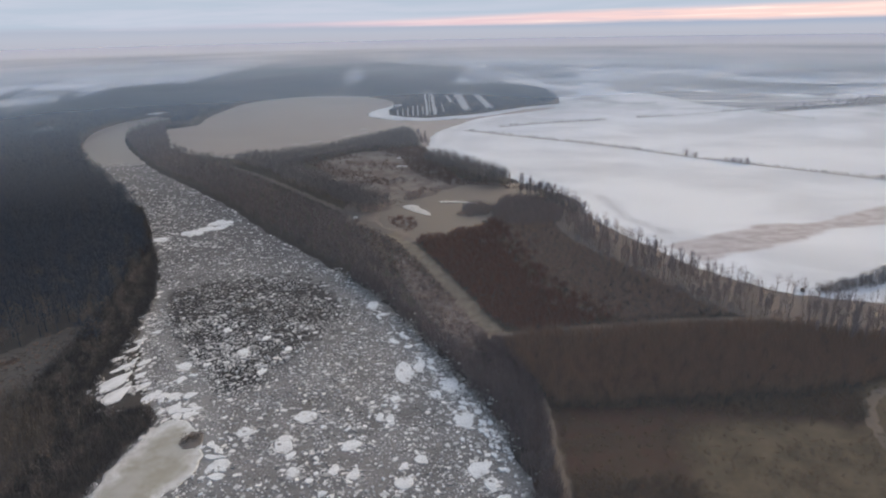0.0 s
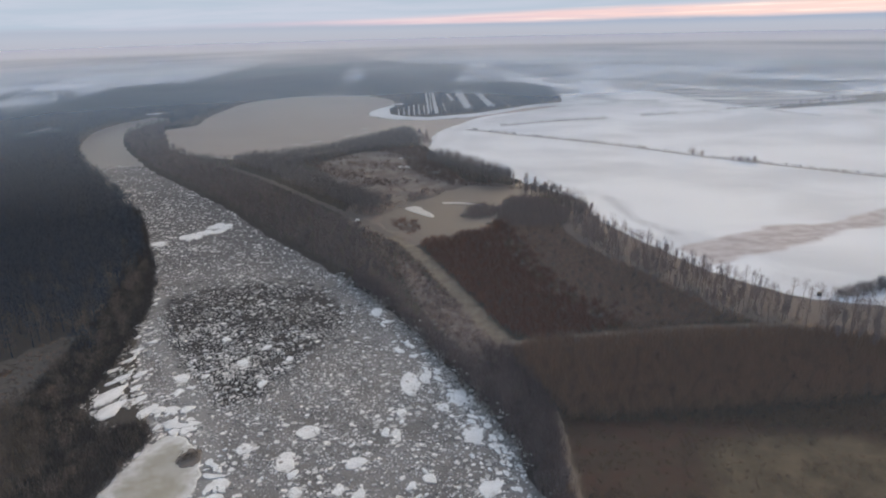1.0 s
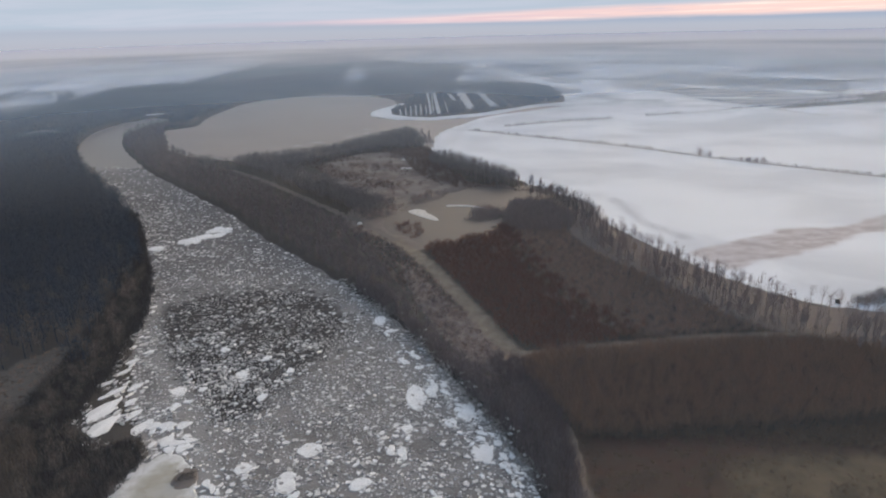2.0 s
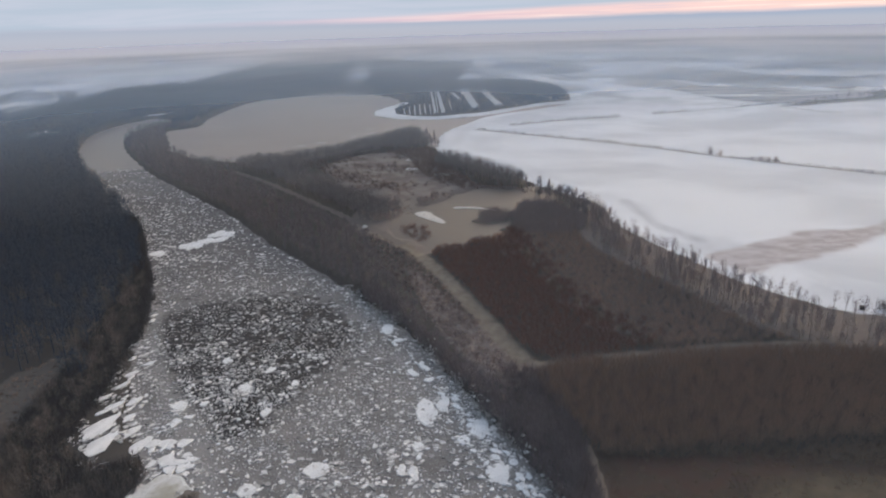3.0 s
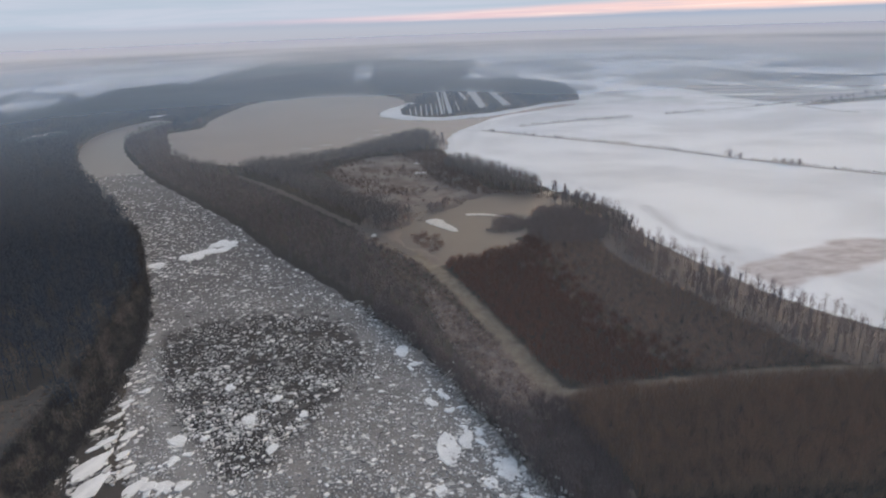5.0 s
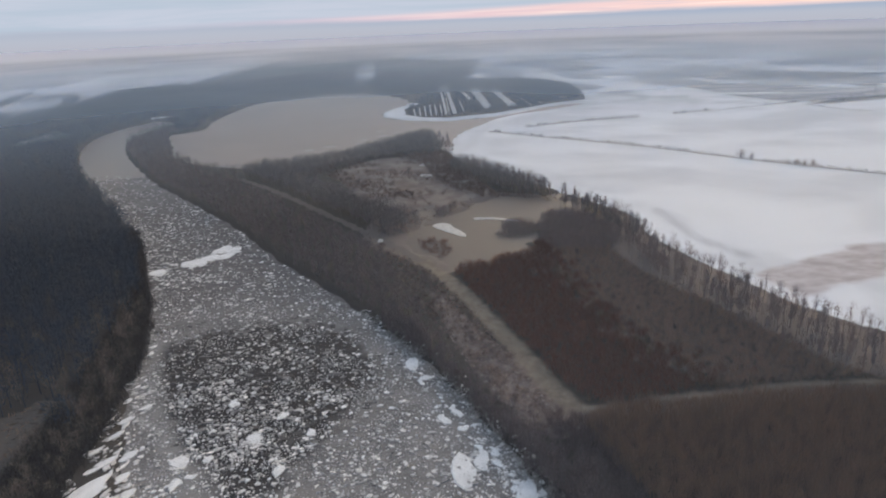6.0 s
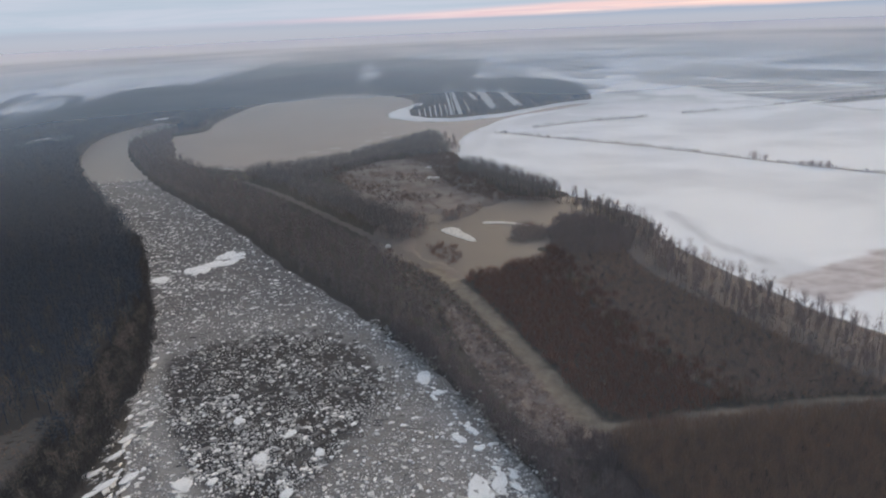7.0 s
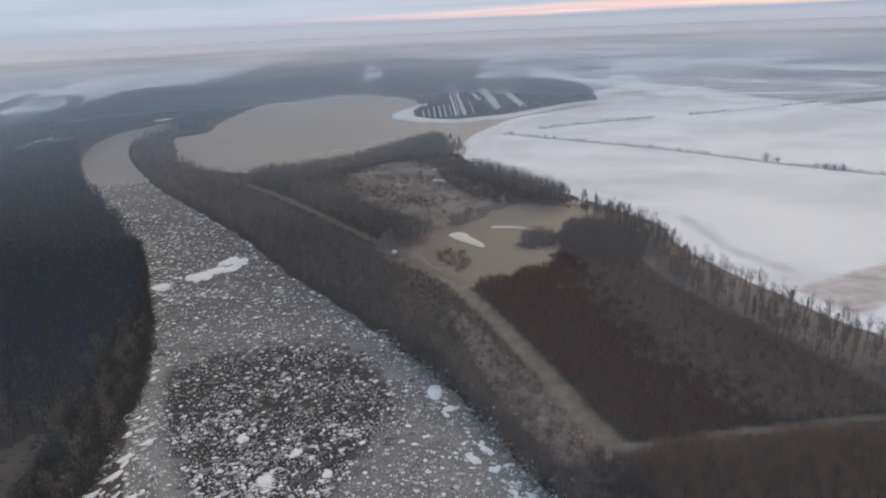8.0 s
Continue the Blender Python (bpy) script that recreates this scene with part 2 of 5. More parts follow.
M_THIN = ice_material("thin_grey_ice", (0.46, 0.45, 0.45), (0.33, 0.315, 0.31))
M_FRAG, M_CRUMB = fragment_material("grey_ice_fragments", 0.95), fragment_material("white_ice_crumbs", 0.6)
M_BARK = bark_material("grey_brown_bark", (0.222, 0.187, 0.186), (0.335, 0.288, 0.284))
# the blue of the haze is put into these twigs' colour
M_FOREST = bark_material("haze_blue_forest_twigs", (0.021, 0.038, 0.068), (0.034, 0.055, 0.087), 0.12)
M_BROWN = bark_material("brown_sapling_twigs", (0.190, 0.098, 0.077), (0.235, 0.130, 0.103), 0.12)
M_OLIVE = bark_material("olive_grey_twigs", (0.246, 0.166, 0.124), (0.302, 0.212, 0.163), 0.12)
M_BANK = bark_material("charcoal_bank_twigs", (0.108, 0.089, 0.096), (0.190, 0.158, 0.162))
M_EDGE = bark_material("slate_grey_twigs", (0.112, 0.104, 0.112), (0.182, 0.167, 0.170))
M_GREY = bark_material("smoky_grey_twigs", (0.335, 0.245, 0.205), (0.410, 0.310, 0.262), 0.08)
M_RUST = bark_material("dark_rusty_twigs", (0.108, 0.078, 0.070), (0.175, 0.130, 0.116))
M_DUSK = bark_material("dark_olive_twigs", (0.106, 0.086, 0.075), (0.166, 0.138, 0.119), 0.2)
M_HAZEL = bark_material("violet_brown_twigs", (0.198, 0.160, 0.157), (0.308, 0.258, 0.248))
M_SCRUB = bark_material("pale_scrub_twigs", (0.22, 0.165, 0.15), (0.38, 0.31, 0.285))
# near black: shade at the forest's foot is put into the twig colour
M_SHADE = bark_material("shaded_shore_twigs", (0.030, 0.028, 0.030), (0.054, 0.050, 0.052), 0.2)
M_MOSS = bark_material("mossy_scrub_twigs", (0.150, 0.118, 0.090), (0.210, 0.168, 0.130), 0.15)
M_MIST, M_DAWN = mist_material(), horizon_material()


# ---- plan: outlines in metres, smoothed into curves ----
def curve(points, steps=6, closed=True):
    """A Catmull-Rom curve through the points."""
    p = np.array(points, float)
    n = len(p)
    out = []
    for i in range(n if closed else n - 1):
        if closed:
            a, b, c, d = p[i - 1], p[i], p[(i + 1) % n], p[(i + 2) % n]
        else:
            a, b, c, d = p[max(i - 1, 0)], p[i], p[i + 1], p[min(i + 2, n - 1)]
        for j in range(steps):
            t = j / steps
            out.append(0.5 * (2 * b + (c - a) * t + (2 * a - 5 * b + 4 * c - d) * t * t + (3 * b - a - 3 * c + d) * t ** 3))
    if not closed:
        out.append(p[-1])
    return np.array(out)


def line_distance(pts, line):
    best = np.full(len(pts), 1e9)
    for a, b in zip(line[:-1], line[1:]):
        ab = b - a
        t = np.clip(((pts - a) @ ab) / max(ab @ ab, 1e-9), 0, 1)
        q = pts - a - t[:, None] * ab
        best = np.minimum(best, np.einsum("ij,ij->i", q, q))
    return np.sqrt(best)


def area_distance(pts, poly):
    """Signed distance in metres to a closed outline, positive inside."""
    ring = np.vstack([poly, poly[:1]])
    inside = np.zeros(len(pts), bool)
    for a, b in zip(ring[:-1], ring[1:]):
        cross = (a[1] > pts[:, 1]) != (b[1] > pts[:, 1])
        with np.errstate(divide="ignore", invalid="ignore"):
            xs = (b[0] - a[0]) * (pts[:, 1] - a[1]) / (b[1] - a[1]) + a[0]
        inside ^= cross & (pts[:, 0] < xs)
    return np.where(inside, 1, -1) * line_distance(pts, ring)


RIVER_LEFT = [(-76, -200), (-78, 60), (-77, 110), (-74, 138), (-71, 156), (-78, 170), (-87, 187), (-95, 205), (-102, 224), (-109, 250), (-122, 284), (-138, 318), (-168, 378), (-200, 424), (-232, 470), (-271, 526), (-312, 597), (-343, 665), (-361, 730), (-362, 790), (-345, 840)]
RIVER_RIGHT = [(-312, 820), (-322, 750), (-314, 692), (-282, 620), (-234, 541), (-205, 498), (-175, 460), (-145, 422), (-115, 383), (-94, 350), (-73, 320), (-55, 297), (-38, 272), (-22, 248), (-10, 228), (0, 207), (9, 187), (16, 170), (22, 157), (26, 139), (29, 118), (30, 60), (30, -200)]
LAKE = [(-285, 725), (-262, 757), (-272, 817), (-274, 904), (-266, 986), (-229, 1044), (-158, 1093), (-99, 1045), (-62, 985), (-52, 920), (-76, 850), (-72, 802), (-42, 768), (-2, 757), (58, 782), (120, 847), (150, 861), (160, 853), (115, 815), (58, 768), (18, 692), (3, 650), (0, 592), (-8, 585), (-14, 635), (-26, 655), (-52, 620), (-77, 577), (-98, 554), (-118, 542), (-146, 544), (-168, 548), (-188, 558), (-216, 582), (-240, 615), (-262, 670)]
POOL = [(-25, 352), (-20, 378), (-25, 405), (-17, 409), (-8, 398), (0, 399), (6, 412), (16, 426), (30, 436), (44, 430), (62, 432), (62, 410), (51, 390), (42, 363), (28, 334), (12, 322), (-2, 312), (-8, 318), (-16, 333)]
LOWLAND = [(700, -300), (460, 60), (260, 180), (200, 206), (172, 221), (150, 230), (140, 234), (128, 249), (118, 265), (111, 282), (100, 312), (93, 332), (90, 352), (91, 380), (80, 402), (67, 428), (47, 466), (28, 502), (9, 530), (-3, 578), (-4, 650), (11, 698), (51, 776), (146, 858), (168, 885), (190, 1040), (178, 1130), (130, 1195), (66, 1235), (30, 1310), (70, 1400), (20, 1490), (84, 1600), (60, 1760), (-60, 1860), (-130, 2060), (-250, 2400), (-440, 2450), (-510, 2060), (-480, 1690), (-470, 1500), (-490, 1320), (-563, 1204), (-523, 945), (-567, 889), (-760, 850), (-1400, 600), (-1900, -300)]
LEAD = [(-100, 238), (-98, 258), (-83, 268), (-60, 274), (-41, 262), (-34, 243), (-30, 222), (-34, 212), (-38, 200), (-43, 189), (-50, 176), (-56, 176), (-64, 184), (-75, 198), (-85, 212), (-93, 225)]
SOIL = [(116, 294), (132, 301), (153, 312), (178, 323), (198, 323), (228, 339), (258, 354), (330, 384), (320, 345), (236, 318), (206, 312), (186, 300), (163, 287), (141, 278), (127, 272), (121, 279)]
REED = [(-84, 520), (-56, 556), (-26, 566), (-6, 568), (-4, 510), (14, 470), (24, 440), (0, 402), (-30, 410), (-60, 446)]
MEADOW = [(34, 159), (46, 157), (80, 158), (122, 162), (130, 168), (146, 174), (190, 150), (170, 60), (32, 60)]
DRY = [(70, 143), (88, 148), (104, 147), (118, 145), (124, 156), (140, 168), (190, 150), (170, 60), (60, 60), (66, 120)]
VERGE = [(-46, 354), (-32, 320), (-21, 286), (-8, 252), (2, 224), (12, 200), (22, 190), (29, 198), (24, 214), (12, 240), (2, 272), (-8, 300), (-22, 326), (-38, 354)]
DIKE = [(84, 385), (90, 378), (89, 350), (92, 330), (99, 311), (110, 281), (117, 264), (127, 248), (139, 233), (172, 220), (260, 178), (230, 165), (160, 192), (128, 208), (110, 220), (100, 239), (94, 256), (86, 274), (77, 293), (71, 318), (70, 350)]
POOLSIDE = [(-46, 356), (-44, 392), (-30, 408), (-10, 408), (4, 412), (20, 440), (70, 420), (66, 392), (46, 380), (30, 345), (4, 320), (-8, 306), (-24, 326)]
FURROW = [(106, 390), (108, 362), (110, 340), (117, 325), (121, 313)]
SHELF = [(-74, 108), (-73, 124), (-71.5, 140), (-69, 152), (-65, 156.5), (-61, 155), (-57.5, 151.5), (-54.5, 147), (-52.5, 142), (-51.5, 136), (-53, 129), (-55.5, 126), (-58, 119), (-60, 110)]
FAN = [(-64, 150), (-74, 158), (-84, 158), (-95, 166), (-97, 182), (-99, 200), (-104, 222), (-100, 230), (-90, 195), (-76, 175)]
CLEARING = [(-150, 160), (-146, 185), (-132, 199), (-124, 215), (-118, 214), (-114, 203), (-117, 193), (-112, 179), (-119, 172), (-123, 160)]
BANK_WOOD = [(28, 110), (27, 140), (22, 158), (16, 171), (9, 189), (0, 210), (-10, 230), (-22, 250), (-38, 275), (-55, 300), (-73, 323), (-94, 353), (-115, 386), (-145, 426), (-175, 464), (-205, 502), (-234, 545), (-282, 625), (-314, 696), (-318, 760), (-300, 800), (-275, 800), (-264, 700), (-242, 640), (-214, 580), (-182, 534), (-160, 510), (-138, 490), (-104, 446), (-78, 410), (-54, 376), (-42, 348), (-32, 318), (-24, 288), (-13, 259), (-4, 235), (7, 209), (19, 187), (30, 166), (35, 130), (36, 110)]
LAKE_WOOD = [(-182, 528), (-160, 506), (-140, 533), (-118, 542), (-98, 558), (-77, 581), (-52, 624), (-26, 659), (-12, 642), (-7, 600), (-8, 570), (-30, 566), (-56, 556), (-84, 526), (-104, 494), (-128, 488)]
TIP_WOOD = [(-150, 522), (-122, 494), (-96, 468), (-70, 437), (-46, 408), (-28, 390), (-20, 376), (-26, 364), (-38, 362), (-56, 386), (-78, 420), (-114, 472), (-136, 500)]
EDGE_WOOD = [(4, 526), (24, 500), (43, 464), (62, 426), (76, 392), (86, 362), (84, 335), (76, 340), (70, 375), (54, 404), (34, 440), (14, 474), (-2, 500)]
BLOCK_A = [(-3, 309), (26, 330), (44, 352), (66, 352), (69, 318), (76, 292), (86, 272), (94, 254), (100, 240), (106, 224), (111, 215), (90, 213), (60, 211), (32, 207)]
CLUMP = [(38, 345), (44, 385), (58, 390), (72, 372), (76, 352), (66, 330), (45, 330)]
ROUND_CLUMP = [(18, 362), (24, 380), (34, 382), (40, 370), (34, 356), (24, 354)]
BLOCK_B = [(30, 199), (60, 204), (110, 207), (150, 196), (170, 185), (142, 172), (124, 164), (80, 159), (42, 157), (36, 168)]
PENINSULA = [(-48, 812), (-47, 899), (-35, 984), (-13, 1143), (37, 1247), (110, 1300), (160, 1217), (184, 1052), (165, 905), (140, 872), (118, 862), (59, 797), (0, 771)]

TRACK = [(-150, 505), (-126, 477), (-96, 438), (-71, 403), (-50, 374), (-36, 354), (-16, 321), (-2, 291), (13, 248), (22, 219), (26.5, 204)]
CROSS = [(26, 203), (43, 205.5), (60, 208), (80, 210.5), (104, 212.5), (128, 210)]
FOOTPATH = [(37, 162), (37, 149), (36, 137), (36, 120), (34, 90)]
FIELD_WOOD = [(384, 770), (430, 774), (520, 800), (700, 855), (720, 905), (600, 900), (500, 850), (420, 796)]
LAKE_ICE = [(-122, 612, 5, 4), (-106, 626, 6, 4), (-82, 634, 5, 5), (-64, 672, 5, 6), (-178, 556, 5, 4), (-166, 560, 4, 3), (-52, 690, 3, 6), (-80, 655, 4, 5), (-70, 700, 3, 4)]
CRACK = [(-30, 232), (-33, 217), (-37, 204), (-42, 190), (-50, 176), (-58, 168)]
STREAK = [(38, 316), (43, 282), (48, 256), (54, 240), (60, 227), (67, 215)]
LANE = [(-109, 258), (-96, 225), (-85, 203), (-67, 177), (-58, 161), (-50, 142), (-46, 120), (-44, 60)]

HEDGES = [([(35, 666), (85, 622), (124, 587), (158, 554), (198, 510), (234, 474), (293, 416), (373, 344)], 1.9, 1.0),
          ([(72, 683), (121, 705), (192, 726)], 2.4, 1.0), ([(228, 735), (272, 747)], 2.4, 1.0), ([(337, 771), (384, 789)], 2.4, 1.0), ([(267, 737), (293, 751), (318, 761), (338, 769)], 1.0, 0.5), ([(378, 770), (390, 728), (408, 697)], 1.2, 0.6)]

river_poly = np.vstack([curve(RIVER_LEFT, 5, False), curve(RIVER_RIGHT, 5, False)])
lake_poly, pool_poly, low_poly = curve(LAKE, 4), curve(POOL, 5), curve(LOWLAND, 3)


def water_distance(pts):
    x, y = pts[:, 0], pts[:, 1]
    ragged = 2.6 * np.sin(x / 4.3 + np.sin(y / 5.1) * 1.7) + 2.0 * np.sin(y / 3.7 + x / 6.3)
    shore = 0.5 * np.sin(x / 3.1 + y / 2.3) + 0.5 * np.sin(y / 4.1 - x / 7.0)
    return np.maximum.reduce([area_distance(pts, river_poly) + shore, area_distance(pts, lake_poly) + 0.4 * ragged, area_distance(pts, pool_poly) + ragged])


def ground_height(pts, water=None):
    d = water_distance(pts) if water is None else water
    low = area_distance(pts, low_poly)
    rise = np.clip(-low / 40, 0, 1) * 0.8
    swell = 0.35 * np.sin(pts[:, 0] / 37.0) * np.sin(pts[:, 1] / 53.0)
    return np.clip(-d * 0.28, -1.6, 0.9) + (rise + swell) * np.clip(-d / 25, 0, 1)


def flat_mesh(name, xs, ys, height, keep=None, attributes=()):
    """A sheet over the grid xs by ys; attributes: pairs of a name and a value for each point."""
    gx, gy = np.meshgrid(xs, ys)
    pts = np.column_stack([gx.ravel(), gy.ravel()])
    nx, ny = len(xs), len(ys)
    i = np.arange(nx * ny).reshape(ny, nx)
    quads = np.column_stack([i[:-1, :-1].ravel(), i[:-1, 1:].ravel(), i[1:, 1:].ravel(), i[1:, :-1].ravel()])
    z = height(pts)
    if keep is not None:
        ok = keep(pts)
        quads = quads[ok[quads].any(axis=1)]
    me = bpy.data.meshes.new(name)
    me.from_pydata(np.column_stack([pts, z]), [], quads)
    for key, fn in attributes:
        me.attributes.new(key, "FLOAT", "POINT").data.foreach_set("value", fn(pts).astype(np.float32))
    me.polygons.foreach_set("use_smooth", np.ones(len(me.polygons), bool))
    return me


def stretched(lo, hi, step, far_lo, far_hi, growth=1.16):
    """Even steps from lo to hi, growing ever wider out to far_lo and far_hi."""
    mid = list(np.arange(lo, hi + step / 2, step))
    a, s = [mid[0]], step
    while a[-1] > far_lo:
        s *= growth
        a.append(max(a[-1] - s, far_lo))
    b, s = [mid[-1]], step
    while b[-1] < far_hi:
        s *= growth
        b.append(min(b[-1] + s, far_hi))
    return np.array(a[:0:-1] + mid + b[1:])


def strip_of(line, half):
    c = curve(line, 6, False)
    return lambda pts: half - line_distance(pts, c)


def area_of(*outlines):
    polys = [curve(o, 5) for o in outlines]
    return lambda pts: np.maximum.reduce([area_distance(pts, p) for p in polys])


def orchard_value(pts):
    """Metres inside the white strips between the orchard plots."""
    return np.maximum.reduce([w - line_distance(pts, np.array([a, b], float)) for a, b, w in ORCHARD])


def snow_value(pts):
    """Outside the lowland, and in the white strips between the plots of the wooded spit."""
    d = -area_distance(pts, low_poly)
    for a, b, w in STRIPES:
        d = np.maximum(d, w - line_distance(pts, np.array([a, b], float)))
    return np.maximum(d, area_of([(-168, 1210), (-182, 1390), (-212, 1740), (-180, 1780), (-140, 1420), (-130, 1210)])(pts))


ORCHARD = [((-13, 1140), (-3, 795), 1.7), ((-6, 1130), (0, 795), 0.7), ((-2, 1118), (6, 800), 2.4), ((21, 1030), (29, 930), 3.0), ((38, 1085), (46, 835), 6.5), ((67, 1060), (76, 850), 5.5),
           ((-42, 852), (-38, 795), 0.8), ((-36, 866), (-32, 792), 0.8), ((-30, 880), (-26, 790), 0.9), ((-24, 892), (-20, 788), 0.9), ((-18, 900), (-14, 788), 0.9), ((-11, 890), (-8, 790), 0.8), ((14, 930), (17, 805), 0.7), ((92, 960), (98, 850), 0.9), ((104, 980), (112, 862), 0.8), ((141, 975), (146, 900), 3.2), ((136, 1110), (143, 1060), 3.0)]
STRIPES = [((80, 1430), (150, 1370), 22.0), ((-26, 1290), (28, 1240), 9.0),
           ((-46, 915), (-66, 850), 9.0), ((-66, 850), (-62, 808), 13.0), ((-62, 808), (-38, 777), 12.0), ((-38, 777), (-2, 763), 11.0), ((-2, 764), (60, 789), 10.0), ((60, 792), (125, 856), 9.0), ((125, 856), (165, 876), 10.0),
           ((-620, 1000), (-540, 985), 14.0), ((-640, 1075), (-585, 1085), 12.0), ((-420, 708), (-417, 748), 17.0), ((-360, 868), (-335, 892), 6.0),
           ((50, 1180), (120, 1260), 7.0), ((120, 1330), (160, 1150), 5.0)]
tracks = [strip_of(TRACK, 3.4), strip_of(CROSS, 1.4), strip_of(FOOTPATH, 1.0)]

ground = new("ground", flat_mesh("ground", stretched(-360, 340, 4, -4800, 4800), stretched(60, 900, 4, -600, 4850), ground_height, None, [
    ("snow", snow_value), ("soil", area_of(SOIL)), ("balk", area_of(FIELD_WOOD)), ("reed", lambda p: np.maximum(area_of(REED)(p), strip_of(STREAK, 0.4)(p))), ("meadow", area_of(MEADOW, CLEARING)), ("dry", area_of(DRY)), ("slope", area_of(DIKE, POOLSIDE)), ("verge", lambda p: area_of(VERGE)(p) - 0.12 * np.clip(p[:, 1] - 228, 0, 100)), ("furrow", strip_of(FURROW, 2.8)),
    ("track", lambda p: np.maximum.reduce([f(p) for f in tracks]) - 8.0 * np.clip((p[:, 1] - 335) / 30, 0, 1)),
    ("plain", lambda p: np.clip((np.hypot(p[:, 0], p[:, 1]) - np.where(p[:, 0] < -380, 1250, 700)) / 500, 0, 1))]))
ground.data.materials.append(M_GROUND)
tagged(ground, "flat winter lowland, snow-covered fields beside brown flood plain", "ground", kind="structure")

river = new("water", flat_mesh("water", np.arange(-380, 50, 4.0), np.arange(-100, 850, 4.0), lambda p: np.zeros(len(p)), lambda p: area_distance(p, river_poly) > -8, [
    ("lead", lambda p: area_of(LEAD)(p) + 2.5 - 0.35 * np.clip(p[:, 1] - 236, 0, 60)), ("lane", strip_of(LANE, 2.6)), ("reach", lambda p: np.clip((p[:, 1] - 240) / 60, 0, 1) * np.clip((500 - p[:, 1]) / 80, 0, 1)), ("upstream", lambda p: (p[:, 1] - 522) - 0.25 * (p[:, 0] + 250))]))
river.data.materials.append(M_RIVER)
tagged(river, "river covered with grey brash ice and drifting floes", "river", kind="structure")
lake = new("water", flat_mesh("water", np.arange(-300, 175, 5.0), np.arange(480, 1110, 5.0), lambda p: np.zeros(len(p)), lambda p: area_distance(p, lake_poly) > -9))
lake.data.materials.append(M_SILT)
tagged(lake, "smooth brown flood lake among bare woods", "lake", kind="structure")
pool = new("water", flat_mesh("water", np.arange(-50, 75, 4.0), np.arange(300, 445, 4.0), lambda p: np.zeros(len(p)), lambda p: area_distance(p, pool_poly) > -8))
pool.data.materials.append(M_POOL)
tagged(pool, "shallow brown flood pool with a little ice", "pool", kind="structure")


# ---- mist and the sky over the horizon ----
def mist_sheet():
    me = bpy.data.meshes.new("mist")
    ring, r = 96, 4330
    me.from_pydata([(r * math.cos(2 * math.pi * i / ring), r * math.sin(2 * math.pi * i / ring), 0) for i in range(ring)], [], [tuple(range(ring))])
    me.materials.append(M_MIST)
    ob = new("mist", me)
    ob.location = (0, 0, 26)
    return tagged(ob, "flat see-through sheet standing in for haze over the plain", "mist", kind="stuff")


def dawn_backdrop():
    me = bpy.data.meshes.new("backdrop")
    ring, r = 96, 4900
    vs = [(q * math.cos(2 * math.pi * i / ring), q * math.sin(2 * math.pi * i / ring), z) for q, z in ((4080, 20), (r, 40), (r, 390)) for i in range(ring)]
    me.from_pydata(vs, [], [(k * ring + i, k * ring + (i + 1) % ring, (k + 1) * ring + (i + 1) % ring, (k + 1) * ring + i) for k in (0, 1) for i in range(ring)])
    me.materials.append(M_DAWN)
    return tagged(new("backdrop", me), "grey-blue winter dawn sky with a pink band", "sky", kind="structure")


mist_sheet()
dawn_backdrop()


# ---- bare trees ----
class Twigs:
    """Collects triangles for bark, limbs and twigs."""

    def __init__(self, rng):
        self.v, self.f, self.rng = [], [], rng

    def limb(self, a, b, ra, rb, sides=4):
        a, b = Vector(a), Vector(b)
        d = (b - a).normalized()
        u = d.orthogonal().normalized()
        w = d.cross(u)
        k = len(self.v)
        for p, r in ((a, ra), (b, rb)):
            for i in range(sides):
                q = 2 * math.pi * i / sides
                self.v.append(tuple(p + (u * math.cos(q) + w * math.sin(q)) * r))
        for i in range(sides):
            j = (i + 1) % sides
            self.f += [(k + i, k + j, k + sides + j), (k + i, k + sides + j, k + sides + i)]

    def blade(self, a, d, length, width):
        a, d = Vector(a), Vector(d).normalized()
        side = d.cross(Vector((self.rng.uniform(-1, 1), self.rng.uniform(-1, 1), self.rng.uniform(-1, 1)))).normalized() * width / 2
        k = len(self.v)
        self.v += [tuple(a - side), tuple(a + side), tuple(a + d * length)]
        self.f.append((k, k + 1, k + 2))

    def mesh(self, name, material):
        me = bpy.data.meshes.new(name)
        me.from_pydata(self.v, [], self.f)
        me.materials.append(material)
        return me


def tilted(rng, up, turn=None):
    """A direction that leans up degrees from the vertical."""
    q, e = rng.uniform(0, 2 * math.pi) if turn is None else turn, radians(up)
    return Vector((math.sin(e) * math.cos(q), math.sin(e) * math.sin(q), math.cos(e)))


